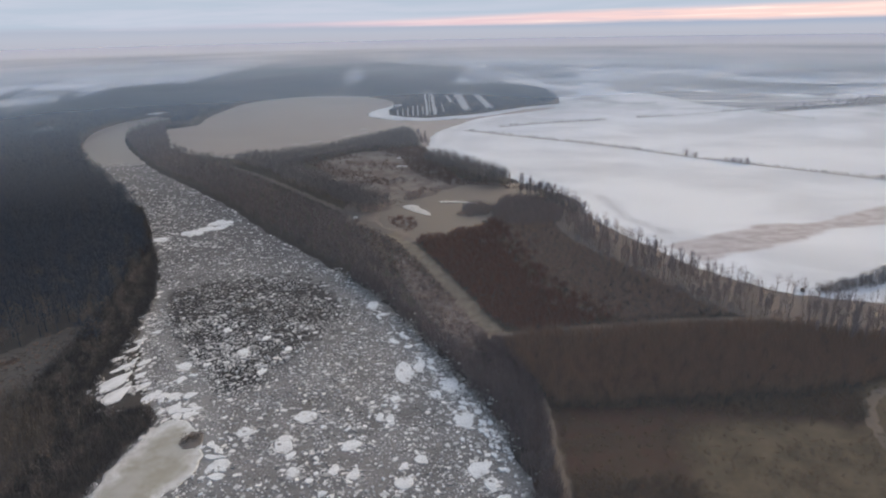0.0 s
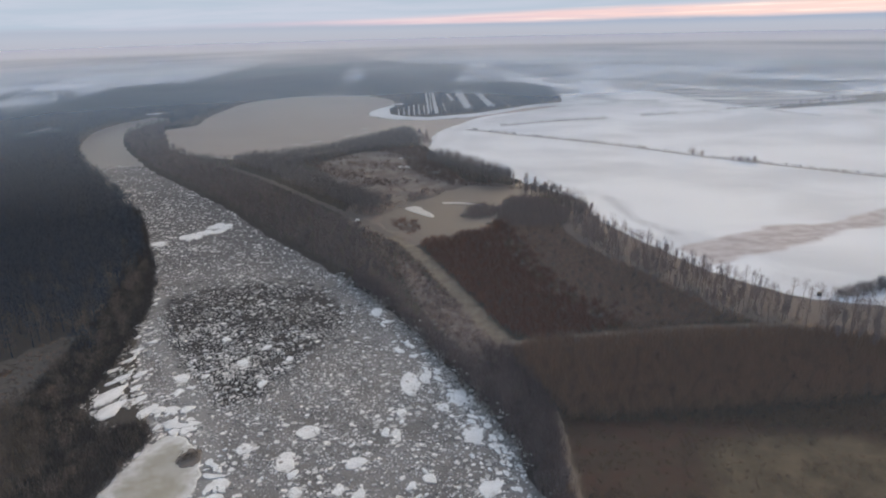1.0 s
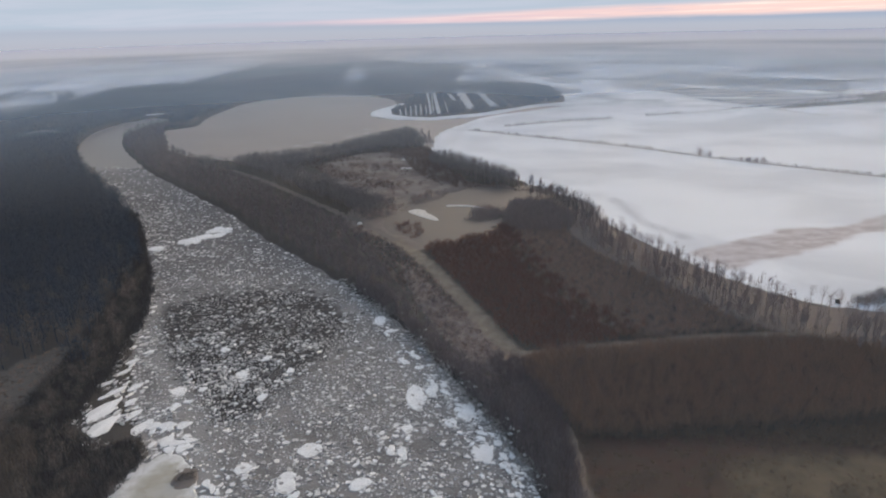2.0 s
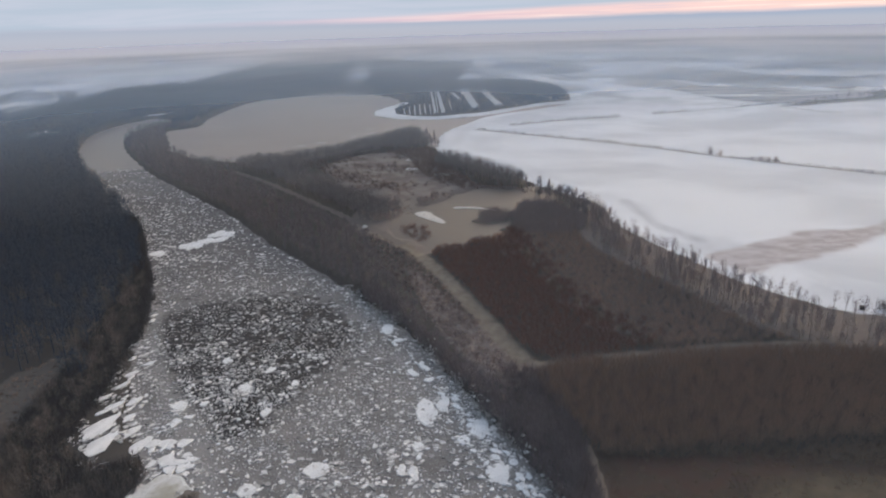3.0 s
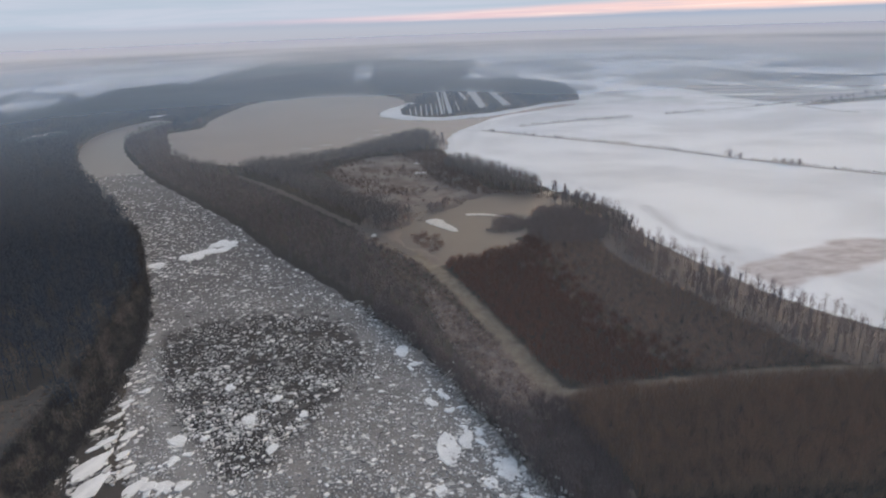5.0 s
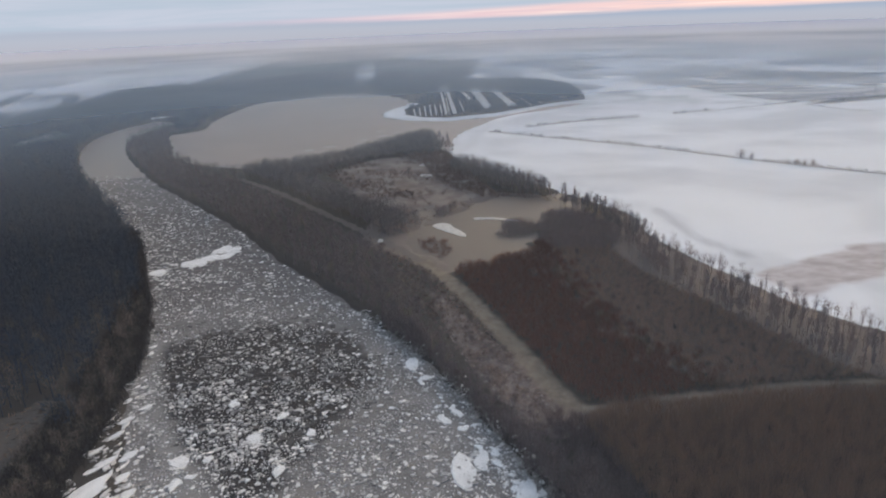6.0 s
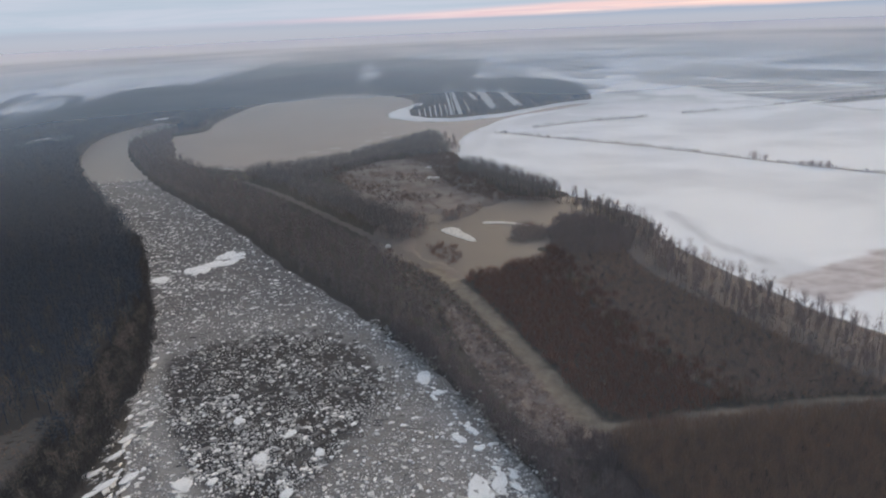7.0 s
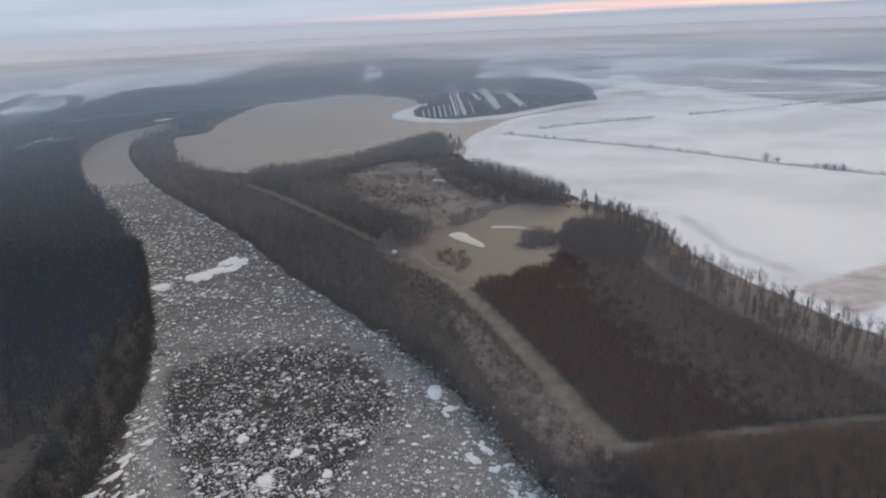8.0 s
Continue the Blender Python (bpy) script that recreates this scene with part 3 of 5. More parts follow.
def tree_shapes(rng, height, spread, limbs=11, twigs=5, thick=0.07, lean=2.0):
    """Trunk and crown of a leafless tree, standing at the origin."""
    trunk, crown = Twigs(rng), Twigs(rng)
    p, r, axis = Vector((0, 0, -0.4)), height * 0.017, tilted(rng, lean)
    knots = [p.copy()]
    for i in range(5):
        q = p + (axis + tilted(rng, 85) * 0.09).normalized() * height * 0.175
        trunk.limb(p, q, r, r * 0.74, 6)
        p, r = q, r * 0.74
        knots.append(p.copy())
    crown.limb(p, p + axis * height * 0.13, r, 0.02, 4)
    for i in range(limbs):
        f = 0.36 + 0.62 * (i + rng.random()) / limbs
        k = min(int(f * 5), 4)
        a = knots[k].lerp(knots[k + 1], f * 5 - k)
        d = tilted(rng, rng.uniform(14, 38), i * 2.4 + rng.uniform(-0.5, 0.5))
        length = spread * (1.25 - 0.75 * f) * rng.uniform(0.7, 1.15)
        b = a + d * length * 0.55
        c = b + (d + Vector((0, 0, 0.55))).normalized() * length * 0.6
        w = height * 0.0065 * (1.2 - f * 0.6)
        crown.limb(a, b, w, w * 0.65, 4)
        crown.limb(b, c, w * 0.65, 0.02, 3)
        for j in range(twigs):
            s = rng.random()
            o = a.lerp(b, 0.45 + s) if s < 0.55 else b.lerp(c, (s - 0.55) / 0.45)
            g = (d * 0.8 + tilted(rng, rng.uniform(10, 75))).normalized()
            crown.blade(o, g, length * rng.uniform(0.3, 0.6), thick)
            for m in range(4):
                crown.blade(o + g * length * rng.uniform(0.08, 0.3), g + tilted(rng, rng.uniform(10, 80)) * 0.9, length * rng.uniform(0.15, 0.4), thick * 0.7)
    return trunk, crown


def wood_template(seed, height, spread, blades, width, trunk=True):
    """A light tree for woods: stem, a few limbs, a loose head of twigs."""
    rng = random.Random(seed)
    t = Twigs(rng)
    if trunk:
        t.limb((0, 0, -0.4), (rng.uniform(-.3, .3), rng.uniform(-.3, .3), height * 0.8), height * 0.014, height * 0.005, 3)
    for i in range(blades):
        f = rng.uniform(0.22, 0.92) ** 0.8
        q = rng.uniform(0, 2 * math.pi)
        reach = spread * (1.0 - min(0.8, abs(f - 0.62) * 1.7)) * rng.random() ** 0.6
        a = Vector((math.cos(q) * reach * 0.75, math.sin(q) * reach * 0.75, height * f * 0.92))
        t.blade(a, tilted(rng, rng.uniform(15, 85), q + rng.uniform(-1.2, 1.2)), height * rng.uniform(0.10, 0.24), width * rng.uniform(0.6, 1.4))
    v = np.array(t.v)
    v[:, 2] = np.minimum(v[:, 2], height * (1 + 0.03 * np.sin(v[:, 0] * 9)))
    return v, np.array(t.f)


def shrub_template(seed, height, spread, blades, width):
    """A many-stemmed shrub or sapling."""
    rng = random.Random(seed)
    t = Twigs(rng)
    for i in range(blades):
        q = rng.uniform(0, 2 * math.pi)
        s = rng.random() ** 0.6 * spread
        lo = rng.uniform(-0.05, 0.45) * height
        t.blade((math.cos(q) * s, math.sin(q) * s, lo), tilted(rng, rng.uniform(3, 32)), (height - lo) * rng.uniform(0.6, 1.0), width * rng.uniform(0.6, 1.4))
    return np.array(t.v), np.array(t.f)


def plume_template(seed, height, spread, blades, width):
    """A slim tree: bare stem below, a loose brush of twigs above."""
    rng = random.Random(seed)
    t = Twigs(rng)
    bend = (rng.uniform(-.4, .4), rng.uniform(-.4, .4))
    t.limb((0, 0, -0.4), (bend[0], bend[1], height * 0.85), height * 0.013, height * 0.004, 3)
    for i in range(blades):
        f, q = rng.uniform(0.42, 0.90), rng.uniform(0, 2 * math.pi)
        r = spread * rng.random() ** 0.8 * min(1.0, (f - 0.34) * 4, (1.12 - f) * 3.4)
        a = (bend[0] * f + math.cos(q) * r, bend[1] * f + math.sin(q) * r, height * f)
        t.blade(a, tilted(rng, rng.uniform(4, 48), q + rng.uniform(-0.8, 0.8)), height * rng.uniform(0.07, 0.16), width * rng.uniform(0.6, 1.5))
    return np.array(t.v), np.array(t.f)


def scatter(outlines, spacing, seed, keep=0.0, margin=0.8, thin=None):
    """Jittered places inside the outlines, kept clear of water, tracks and clearings."""
    polys = [curve(o, 5) for o in outlines]
    lo = np.min([p.min(axis=0) for p in polys], axis=0)
    hi = np.max([p.max(axis=0) for p in polys], axis=0)
    rng = np.random.default_rng(seed)
    gx, gy = np.meshgrid(np.arange(lo[0], hi[0], spacing), np.arange(lo[1], hi[1], spacing))
    pts = np.column_stack([gx.ravel(), gy.ravel()]) + rng.uniform(-0.5, 0.5, (gx.size, 2)) * spacing
    d = np.maximum.reduce([area_distance(pts, p) for p in polys])
    pts = pts[d > keep]
    if thin is not None:
        pts = pts[rng.random(len(pts)) < thin(pts)]
    pts = pts[water_distance(pts) < -margin]
    return pts[np.maximum.reduce([f(pts) for f in tracks]) < -0.3]


def plant(name, label, pts, templates, material, seed, lo=0.75, hi=1.2, category="wood"):
    """One mesh of many trees or shrubs."""
    rng = np.random.default_rng(seed)
    z = ground_height(pts)
    pick = rng.integers(0, len(templates), len(pts))
    big = rng.uniform(lo, hi, len(pts))
    turn = rng.uniform(0, 2 * math.pi, len(pts))
    own = np.clip(0.5 + 0.28 * np.sin(pts[:, 0] / 23) * np.sin(pts[:, 1] / 31) + rng.normal(0, 0.14, len(pts)), 0, 1)
    vs, fs, tone, base = [], [], [], 0
    for k, (tv, tf) in enumerate(templates):
        sel = np.nonzero(pick == k)[0]
        if not len(sel):
            continue
        c, s, b = np.cos(turn[sel])[:, None], np.sin(turn[sel])[:, None], big[sel][:, None]
        x = (tv[:, 0] * c - tv[:, 1] * s) * b + pts[sel, 0][:, None]
        y = (tv[:, 0] * s + tv[:, 1] * c) * b + pts[sel, 1][:, None]
        h = tv[:, 2] * b + z[sel][:, None]
        vs.append(np.stack([x, y, h], axis=2).reshape(-1, 3))
        fs.append((tf[None] + (np.arange(len(sel)) * len(tv))[:, None, None]).reshape(-1, 3) + base)
        tone.append(np.repeat(own[sel], len(tv)))
        base += len(sel) * len(tv)
    me = bpy.data.meshes.new(name)
    me.from_pydata(np.vstack(vs), [], np.vstack(fs))
    me.attributes.new("tone", "FLOAT", "POINT").data.foreach_set("value", np.concatenate(tone).astype(np.float32))
    me.materials.append(material)
    return tagged(new(name, me), label, category, kind="stuff")


EDGE_T = [shrub_template(110 + i, 8.5, 1.9, 56, 0.10) for i in range(6)]
PLUME_T = [plume_template(120 + i, 9.5, 1.5, 84, 0.075) for i in range(7)]
FOREST_T = [wood_template(10 + i, 12.0, 4.2, 95, 0.15) for i in range(6)]
FAR_T = [wood_template(30 + i, 12.5, 4.8, 64, 0.5) for i in range(5)]
BANK_T = [wood_template(50 + i, 8.5, 3.2, 110, 0.11) for i in range(6)]
SAPLING_T = [shrub_template(70 + i, 3.6, 1.6, 42, 0.08) for i in range(6)]
TALLSAP_T = [shrub_template(80 + i, 5.8, 1.7, 54, 0.065) for i in range(6)]
SCRUB_T = [shrub_template(90 + i, 2.2, 1.1, 26, 0.08) for i in range(5)]

LEFT_NEAR = [(-80, 60), (-80, 100), (-78, 140), (-78, 152), (-92, 168), (-98, 200), (-104, 224), (-110, 252), (-123, 286), (-139, 320), (-169, 380), (-201, 426), (-234, 470), (-330, 470), (-260, 300), (-190, 190), (-150, 60)]
LEFT_FAR = [(-233, 470), (-272, 528), (-313, 599), (-344, 668), (-362, 735), (-365, 800), (-330, 880), (-300, 960), (-466, 1250), (-482, 1060), (-456, 935), (-468, 882), (-508, 862), (-499, 792), (-640, 720), (-620, 640), (-420, 470)]
BEYOND = [(-300, 960), (-280, 1000), (-232, 1056), (-158, 1106), (-96, 1060), (-58, 995), (-35, 1000), (-13, 1150), (40, 1260), (130, 1390), (92, 1660), (-60, 1760), (-120, 1920), (-250, 2290), (-440, 2350), (-486, 2050), (-467, 1590), (-467, 1300)]
BEND = [(-300, 800), (-285, 740), (-270, 765), (-280, 820), (-282, 904), (-276, 986), (-300, 960), (-330, 880), (-335, 840)]
clear_left = area_of(CLEARING)
left_pts = scatter([LEFT_NEAR], 4.2, 1, margin=1.6)
left_pts = left_pts[area_of(SHELF)(left_pts) < -2.0]
left_pts = left_pts[(clear_left(left_pts) < -1) & (area_of(FAN)(left_pts) < 0.5)]
stray = np.random.default_rng(9).normal(0, 1, (2, len(left_pts)))
near_brown = (left_pts[:, 1] + 16 * stray[0] < 218) | ((left_pts[:, 1] + 14 * stray[0] < 285) & (water_distance(left_pts) + 5 * stray[1] > -13))
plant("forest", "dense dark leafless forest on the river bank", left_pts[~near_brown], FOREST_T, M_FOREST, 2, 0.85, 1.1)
plant("thicket", "brown leafless scrub wood beside the ice", left_pts[near_brown], BANK_T, M_DUSK, 3, 0.5, 1.0)
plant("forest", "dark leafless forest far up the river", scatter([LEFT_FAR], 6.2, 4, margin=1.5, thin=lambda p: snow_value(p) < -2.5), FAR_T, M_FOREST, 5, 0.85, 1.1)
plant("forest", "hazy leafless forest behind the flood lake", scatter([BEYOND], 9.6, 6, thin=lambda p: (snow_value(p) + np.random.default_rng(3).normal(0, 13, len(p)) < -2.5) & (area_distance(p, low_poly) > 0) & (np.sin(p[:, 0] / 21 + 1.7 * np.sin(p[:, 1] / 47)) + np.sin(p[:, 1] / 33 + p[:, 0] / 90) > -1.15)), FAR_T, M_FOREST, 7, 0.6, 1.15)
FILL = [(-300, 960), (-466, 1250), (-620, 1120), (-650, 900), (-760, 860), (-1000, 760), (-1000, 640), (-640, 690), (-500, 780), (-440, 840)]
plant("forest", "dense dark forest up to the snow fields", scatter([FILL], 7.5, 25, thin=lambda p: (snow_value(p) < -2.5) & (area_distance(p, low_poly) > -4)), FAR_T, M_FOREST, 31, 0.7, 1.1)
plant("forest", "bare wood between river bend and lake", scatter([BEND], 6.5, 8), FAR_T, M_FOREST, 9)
plant("riverside_wood", "narrow strip of bare wood along the icy river", scatter([BANK_WOOD], 3.7, 10, thin=lambda p: (strip_of(TRACK, 11.0)(p) < 0) | (p[:, 1] < 330)), BANK_T, M_BANK, 11, 0.45, 0.95)
plant("riverside_wood", "dark bare wood along the lake shore", scatter([LAKE_WOOD, TIP_WOOD], 3.3, 12, -8.0, thin=lambda p: np.clip((area_of(LAKE_WOOD, TIP_WOOD)(p) + 8) / 15, 0, 1)), BANK_T, M_EDGE, 13, 0.9, 1.25)
plant("riverside_wood", "bare wood between flood plain and snow field", scatter([EDGE_WOOD], 2.1, 14, thin=lambda p: np.where(p[:, 1] < 422, 0.4, 1.0)), PLUME_T, M_EDGE, 15, 0.7, 1.15)
block_pts = scatter([BLOCK_A], 2.0, 16, 0.5, thin=lambda p: np.where(strip_of(STREAK, 2.6)(p) > 0, 0.85, 1.0))
side = block_pts[:, 0] - np.interp(block_pts[:, 1], [216, 240, 280, 318], [66, 54, 43, 38]) + np.random.default_rng(8).normal(0, 5, len(block_pts))
plant("plantation", "dense reddish-brown sapling plantation", block_pts[side < 4], SAPLING_T, M_BROWN, 17, 0.7, 1.1)
plant("plantation", "smoky grey-brown saplings before the tree row", block_pts[side >= 4], SAPLING_T, M_GREY, 24, 0.65, 1.0)
streak_pts = scatter([BLOCK_A], 1.7, 26, 0.5, thin=lambda p: np.clip(1.1 - line_distance(p, curve(STREAK, 6, False)) / 4.5, 0, 1) * 0.5)
plant("scrub", "pale brown tufts in a strip of thin saplings", streak_pts, SAPLING_T, M_MOSS, 29, 0.6, 1.0, "scrub")
plant("plantation", "dense olive-grey sapling plantation by the path", scatter([BLOCK_B], 2.0, 18, 0.5), TALLSAP_T, M_OLIVE, 19, 0.75, 1.1)
plant("thicket", "dark rounded clump of bare willows by the pool", scatter([CLUMP, ROUND_CLUMP], 1.9, 20, margin=-20), TALLSAP_T, M_HAZEL, 21, 0.7, 1.0)
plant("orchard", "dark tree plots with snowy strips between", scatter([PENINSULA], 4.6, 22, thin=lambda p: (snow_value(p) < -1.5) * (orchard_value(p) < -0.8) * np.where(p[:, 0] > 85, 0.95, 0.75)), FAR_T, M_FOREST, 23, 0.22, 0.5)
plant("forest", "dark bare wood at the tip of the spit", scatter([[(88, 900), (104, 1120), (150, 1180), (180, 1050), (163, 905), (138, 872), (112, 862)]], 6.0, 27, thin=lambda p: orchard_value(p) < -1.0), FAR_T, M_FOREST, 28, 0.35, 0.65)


EDGE_LINE = [(7, 508), (26, 484), (45, 448), (64, 412), (78, 374), (81, 345), (81, 315), (84, 292), (90, 276), (96, 256), (102, 238), (113, 222), (130, 206), (158, 190), (200, 168)]


def tree_thing(seed, height, spread):
    """A leafless tree with its trunk and crown."""
    rng = random.Random(seed)
    trunk, crown = tree_shapes(rng, height, spread, limbs=18, twigs=13, thick=0.055)
    ob = new("bare_tree")
    for name, shape in (("trunk", trunk), ("crown", crown)):
        o = new(name, shape.mesh(name, M_BARK))
        o.parent = ob
    return tagged(ob, "leafless grey-brown tree at the snow field's edge", "tree", "trees along the snow field")


def along(line, step):
    c = curve(line, 12, False)
    run = np.concatenate([[0], np.cumsum(np.hypot(*np.diff(c, axis=0).T))])
    s = np.arange(0, run[-1], step)
    x, y = np.interp(s, run, c[:, 0]), np.interp(s, run, c[:, 1])
    dx, dy = np.gradient(x), np.gradient(y)
    d = np.hypot(dx, dy)
    return x, y, -dy / d, dx / d


tree_kinds = [tree_thing(200 + i, 10.6 + 0.35 * i, 3.1 + 0.16 * i) for i in range(7)]
rng = random.Random(11)
spots = []
for row in (-7.5, -3.0, 1.5, 5.5, 11.5):
    for j, (x, y, ux, uy) in enumerate(zip(*along(EDGE_LINE, 3.3))):
        crowd = 0.8 if math.sin(j * 0.83) + math.sin(j * 0.31 + 1.0) > -0.15 else 0.35
        a, b = row + rng.uniform(-1.8, 1.8), rng.uniform(-1.6, 1.6)
        if math.hypot(x - 132, y - 210) > 6.5 and rng.random() < crowd * (float(x > 88) if row > 9 else 0.7 * (y < 310) if row < -5 else 1.0):
            spots.append((x + ux * a + uy * b, y + uy * a - ux * b))
heights = ground_height(np.array(spots))
for i, ((x, y), z) in enumerate(zip(spots, heights)):
    size = rng.uniform(0.56, 0.90) if y < 320 else rng.uniform(0.48, 0.74)
    m = pose(x, y, z, rng.uniform(-3, 3), rng.uniform(-3, 3), rng.uniform(0, 360))
    kind = tree_kinds[i % 7]
    if i < 7:
        kind.matrix_basis = m @ Matrix.Diagonal((size, size, size, 1))
    else:
        t = copy_thing(kind, m)
        t.scale = (size * rng.uniform(0.85, 1.15), size * rng.uniform(0.85, 1.15), size)

plant("thicket", "bare undergrowth below the tree row", scatter([DIKE], 2.6, 40, -4.0, thin=lambda p: np.clip(1.0 - line_distance(p, curve(EDGE_LINE, 6, False)) / 8, 0, 1) * 0.6), SAPLING_T, M_HAZEL, 49, 0.5, 1.1, "thicket")
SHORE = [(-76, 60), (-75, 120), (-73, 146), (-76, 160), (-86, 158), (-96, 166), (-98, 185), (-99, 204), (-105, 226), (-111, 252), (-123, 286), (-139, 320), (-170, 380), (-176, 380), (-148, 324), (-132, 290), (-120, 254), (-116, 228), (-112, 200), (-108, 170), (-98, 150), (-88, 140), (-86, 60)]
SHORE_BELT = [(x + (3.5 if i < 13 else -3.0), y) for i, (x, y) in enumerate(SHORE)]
plant("thicket", "bare willow scrub at the river's edge, shade in its colour", scatter([SHORE_BELT], 1.2, 58, margin=-1.4, thin=lambda p: (1.0 - 0.75 * (area_of(FAN)(p) > 1.0)) * (area_of(SHELF)(p) < -1.0)), SAPLING_T, M_SHADE, 59, 0.5, 1.3, "thicket")
UNDER_WOOD = [(-150, 90), (-150, 158), (-128, 172), (-108, 166), (-94, 152), (-88, 130), (-86, 90)]
plant("scrub", "olive-brown scrub below the bare bank wood", scatter([UNDER_WOOD], 2.1, 160, thin=lambda p: 0.35 + 0.6 * (np.sin(p[:, 0] / 9 + np.sin(p[:, 1] / 7)) * np.sin(p[:, 1] / 11) > 0.0)), TALLSAP_T, M_MOSS, 161, 0.7, 1.15, "scrub")
SHELF_SIDE = [(-92, 60), (-90, 110), (-86, 140), (-80, 156), (-70, 159), (-70, 154), (-72, 140), (-74, 124), (-75, 60)]
plant("thicket", "brown bare scrub crowding the ice shelf", scatter([SHELF_SIDE], 1.7, 62, margin=-9, thin=lambda p: area_of(SHELF)(p) < -0.3), SAPLING_T, M_DUSK, 63, 0.5, 1.1, "thicket")
RIGHT_SHORE = [(28, 60), (28, 120), (25, 142), (20, 160), (14, 174), (6, 192), (-4, 214), (-16, 238), (-30, 262), (-24, 266), (-11, 240), (0, 217), (9, 200), (20, 184), (31, 167), (36, 150), (37, 120), (37, 60)]
plant("thicket", "charcoal willow thicket overhanging the icy bank", scatter([RIGHT_SHORE], 1.8, 66, margin=0.2), SAPLING_T, M_BANK, 67, 0.6, 1.5, "thicket")
plant("scrub", "sparse olive tufts in the flooded clearing", scatter([CLEARING], 2.6, 60, thin=lambda p: np.full(len(p), 0.4)), SCRUB_T, M_OLIVE, 61, 0.4, 1.0, "scrub")
plant("riverside_wood", "bare trees crowding the dike slope", scatter([DIKE], 3.2, 76, 0.5, thin=lambda p: np.where(p[:, 1] < 330, 0.85, 0.4) * (line_distance(p, np.array([(131, 240), (138, 205)], float)) > 3.0)), PLUME_T, M_HAZEL, 77, 0.6, 1.05)
COPSES = [[(-1000, 930), (-560, 960), (-600, 1200), (-560, 1330), (-1000, 1500)], [(240, 960), (700, 980), (1300, 1100), (1500, 1900), (600, 1900), (260, 1400)]]
plant("copse", "scattered bare copses on the hazy plain", scatter(COPSES, 9.0, 78, thin=lambda p: 0.7 * (np.sin(p[:, 0] / 71 + np.sin(p[:, 1] / 160) * 2) * np.sin(p[:, 1] / 83 + p[:, 0] / 310) > 0.62)), FAR_T, M_FOREST, 79, 0.3, 0.7, "copse")
# dark scrub in the marsh, willows and reed standing in the pool, wood behind the bank path
MARSH = [(-6, 575), (0, 545), (16, 470), (22, 440), (2, 446), (-14, 490), (-24, 535), (-42, 562)]
plant("thicket", "dark rusty willow scrub in the marsh", scatter([MARSH], 2.3, 90, thin=lambda p: np.full(len(p), 0.8)), SAPLING_T, M_RUST, 91, 0.6, 1.3, "thicket")
MARSH_STRIP = [(-104, 535), (-84, 492), (-56, 452), (-30, 432), (-26, 446), (-50, 470), (-76, 510), (-96, 545)]
plant("thicket", "low dark scrub across the brown marsh", scatter([MARSH_STRIP], 2.8, 92, thin=lambda p: 0.25 + 0.6 * (np.sin(p[:, 0] / 7) * np.sin(p[:, 1] / 11) > 0.1)), SAPLING_T, M_RUST, 93, 0.4, 0.9, "thicket")
WILLOW = [(-22, 352), (-14, 357), (-5, 352), (-3, 338), (-7, 326), (-13, 336)]
plant("thicket", "sparse brown willows standing in the pool", scatter([WILLOW], 2.0, 94, margin=-20, thin=lambda p: np.full(len(p), 0.6)), SAPLING_T, M_BROWN, 95, 0.7, 1.35, "thicket")
POOL_REED = [(-36, 402), (-42, 372), (-32, 362), (-16, 378), (-4, 398), (12, 420), (-8, 412)]
plant("scrub", "flooded reed tufts at the pool's edge", scatter([POOL_REED], 1.9, 96, margin=-20, thin=lambda p: 0.2 + 0.6 * (np.sin(p[:, 0] / 4) * np.sin(p[:, 1] / 6) > 0)), SAPLING_T, M_SCRUB, 97, 0.5, 0.85, "scrub")
POOL_ROW = [(14, 428), (30, 431), (46, 425), (60, 414), (63, 420), (46, 433), (28, 440), (12, 436)]
plant("thicket", "row of rusty bushes behind the pool", scatter([POOL_ROW], 2.4, 98, margin=-20, thin=lambda p: np.full(len(p), 0.6)), SAPLING_T, M_RUST, 99, 0.6, 1.3, "thicket")
BEHIND = [(18, 200), (28, 198), (34, 182), (36, 164), (36, 140), (31, 150), (27, 170)]
plant("thicket", "charcoal saplings between bank and plantation", scatter([BEHIND], 1.7, 100), TALLSAP_T, M_BANK, 101, 0.5, 0.95, "thicket")
# low scrub on the verge of the track, on the near meadow and at the bank
plant("scrub", "brown tufts along the plantation path", scatter([[(30, 200), (60, 205), (104, 209), (130, 206), (130, 214), (104, 216), (60, 212), (30, 208)]], 1.5, 64, -1.0, thin=lambda p: np.full(len(p), 0.55)), SCRUB_T, M_MOSS, 70, 0.3, 0.75, "scrub")
plant("scrub", "low dark shrubs on the verge of the track", scatter([VERGE], 2.7, 41, thin=lambda p: np.full(len(p), 0.75)), SCRUB_T, M_RUST, 42, 0.5, 1.1, "scrub")
plant("scrub", "pale dry tufts on the verge of the track", scatter([VERGE], 1.7, 68, thin=lambda p: np.full(len(p), 0.4)), SCRUB_T, M_SCRUB, 69, 0.4, 0.9, "scrub")
plant("scrub", "sparse brown shrubs on the flooded meadow", scatter([MEADOW], 1.7, 43, thin=lambda p: 0.25 + 0.6 * (np.sin(p[:, 0] / 6 + np.sin(p[:, 1] / 3)) * np.sin(p[:, 1] / 4 + p[:, 0] / 11) > 0.2)), SCRUB_T, M_MOSS, 44, 0.3, 0.8, "scrub")
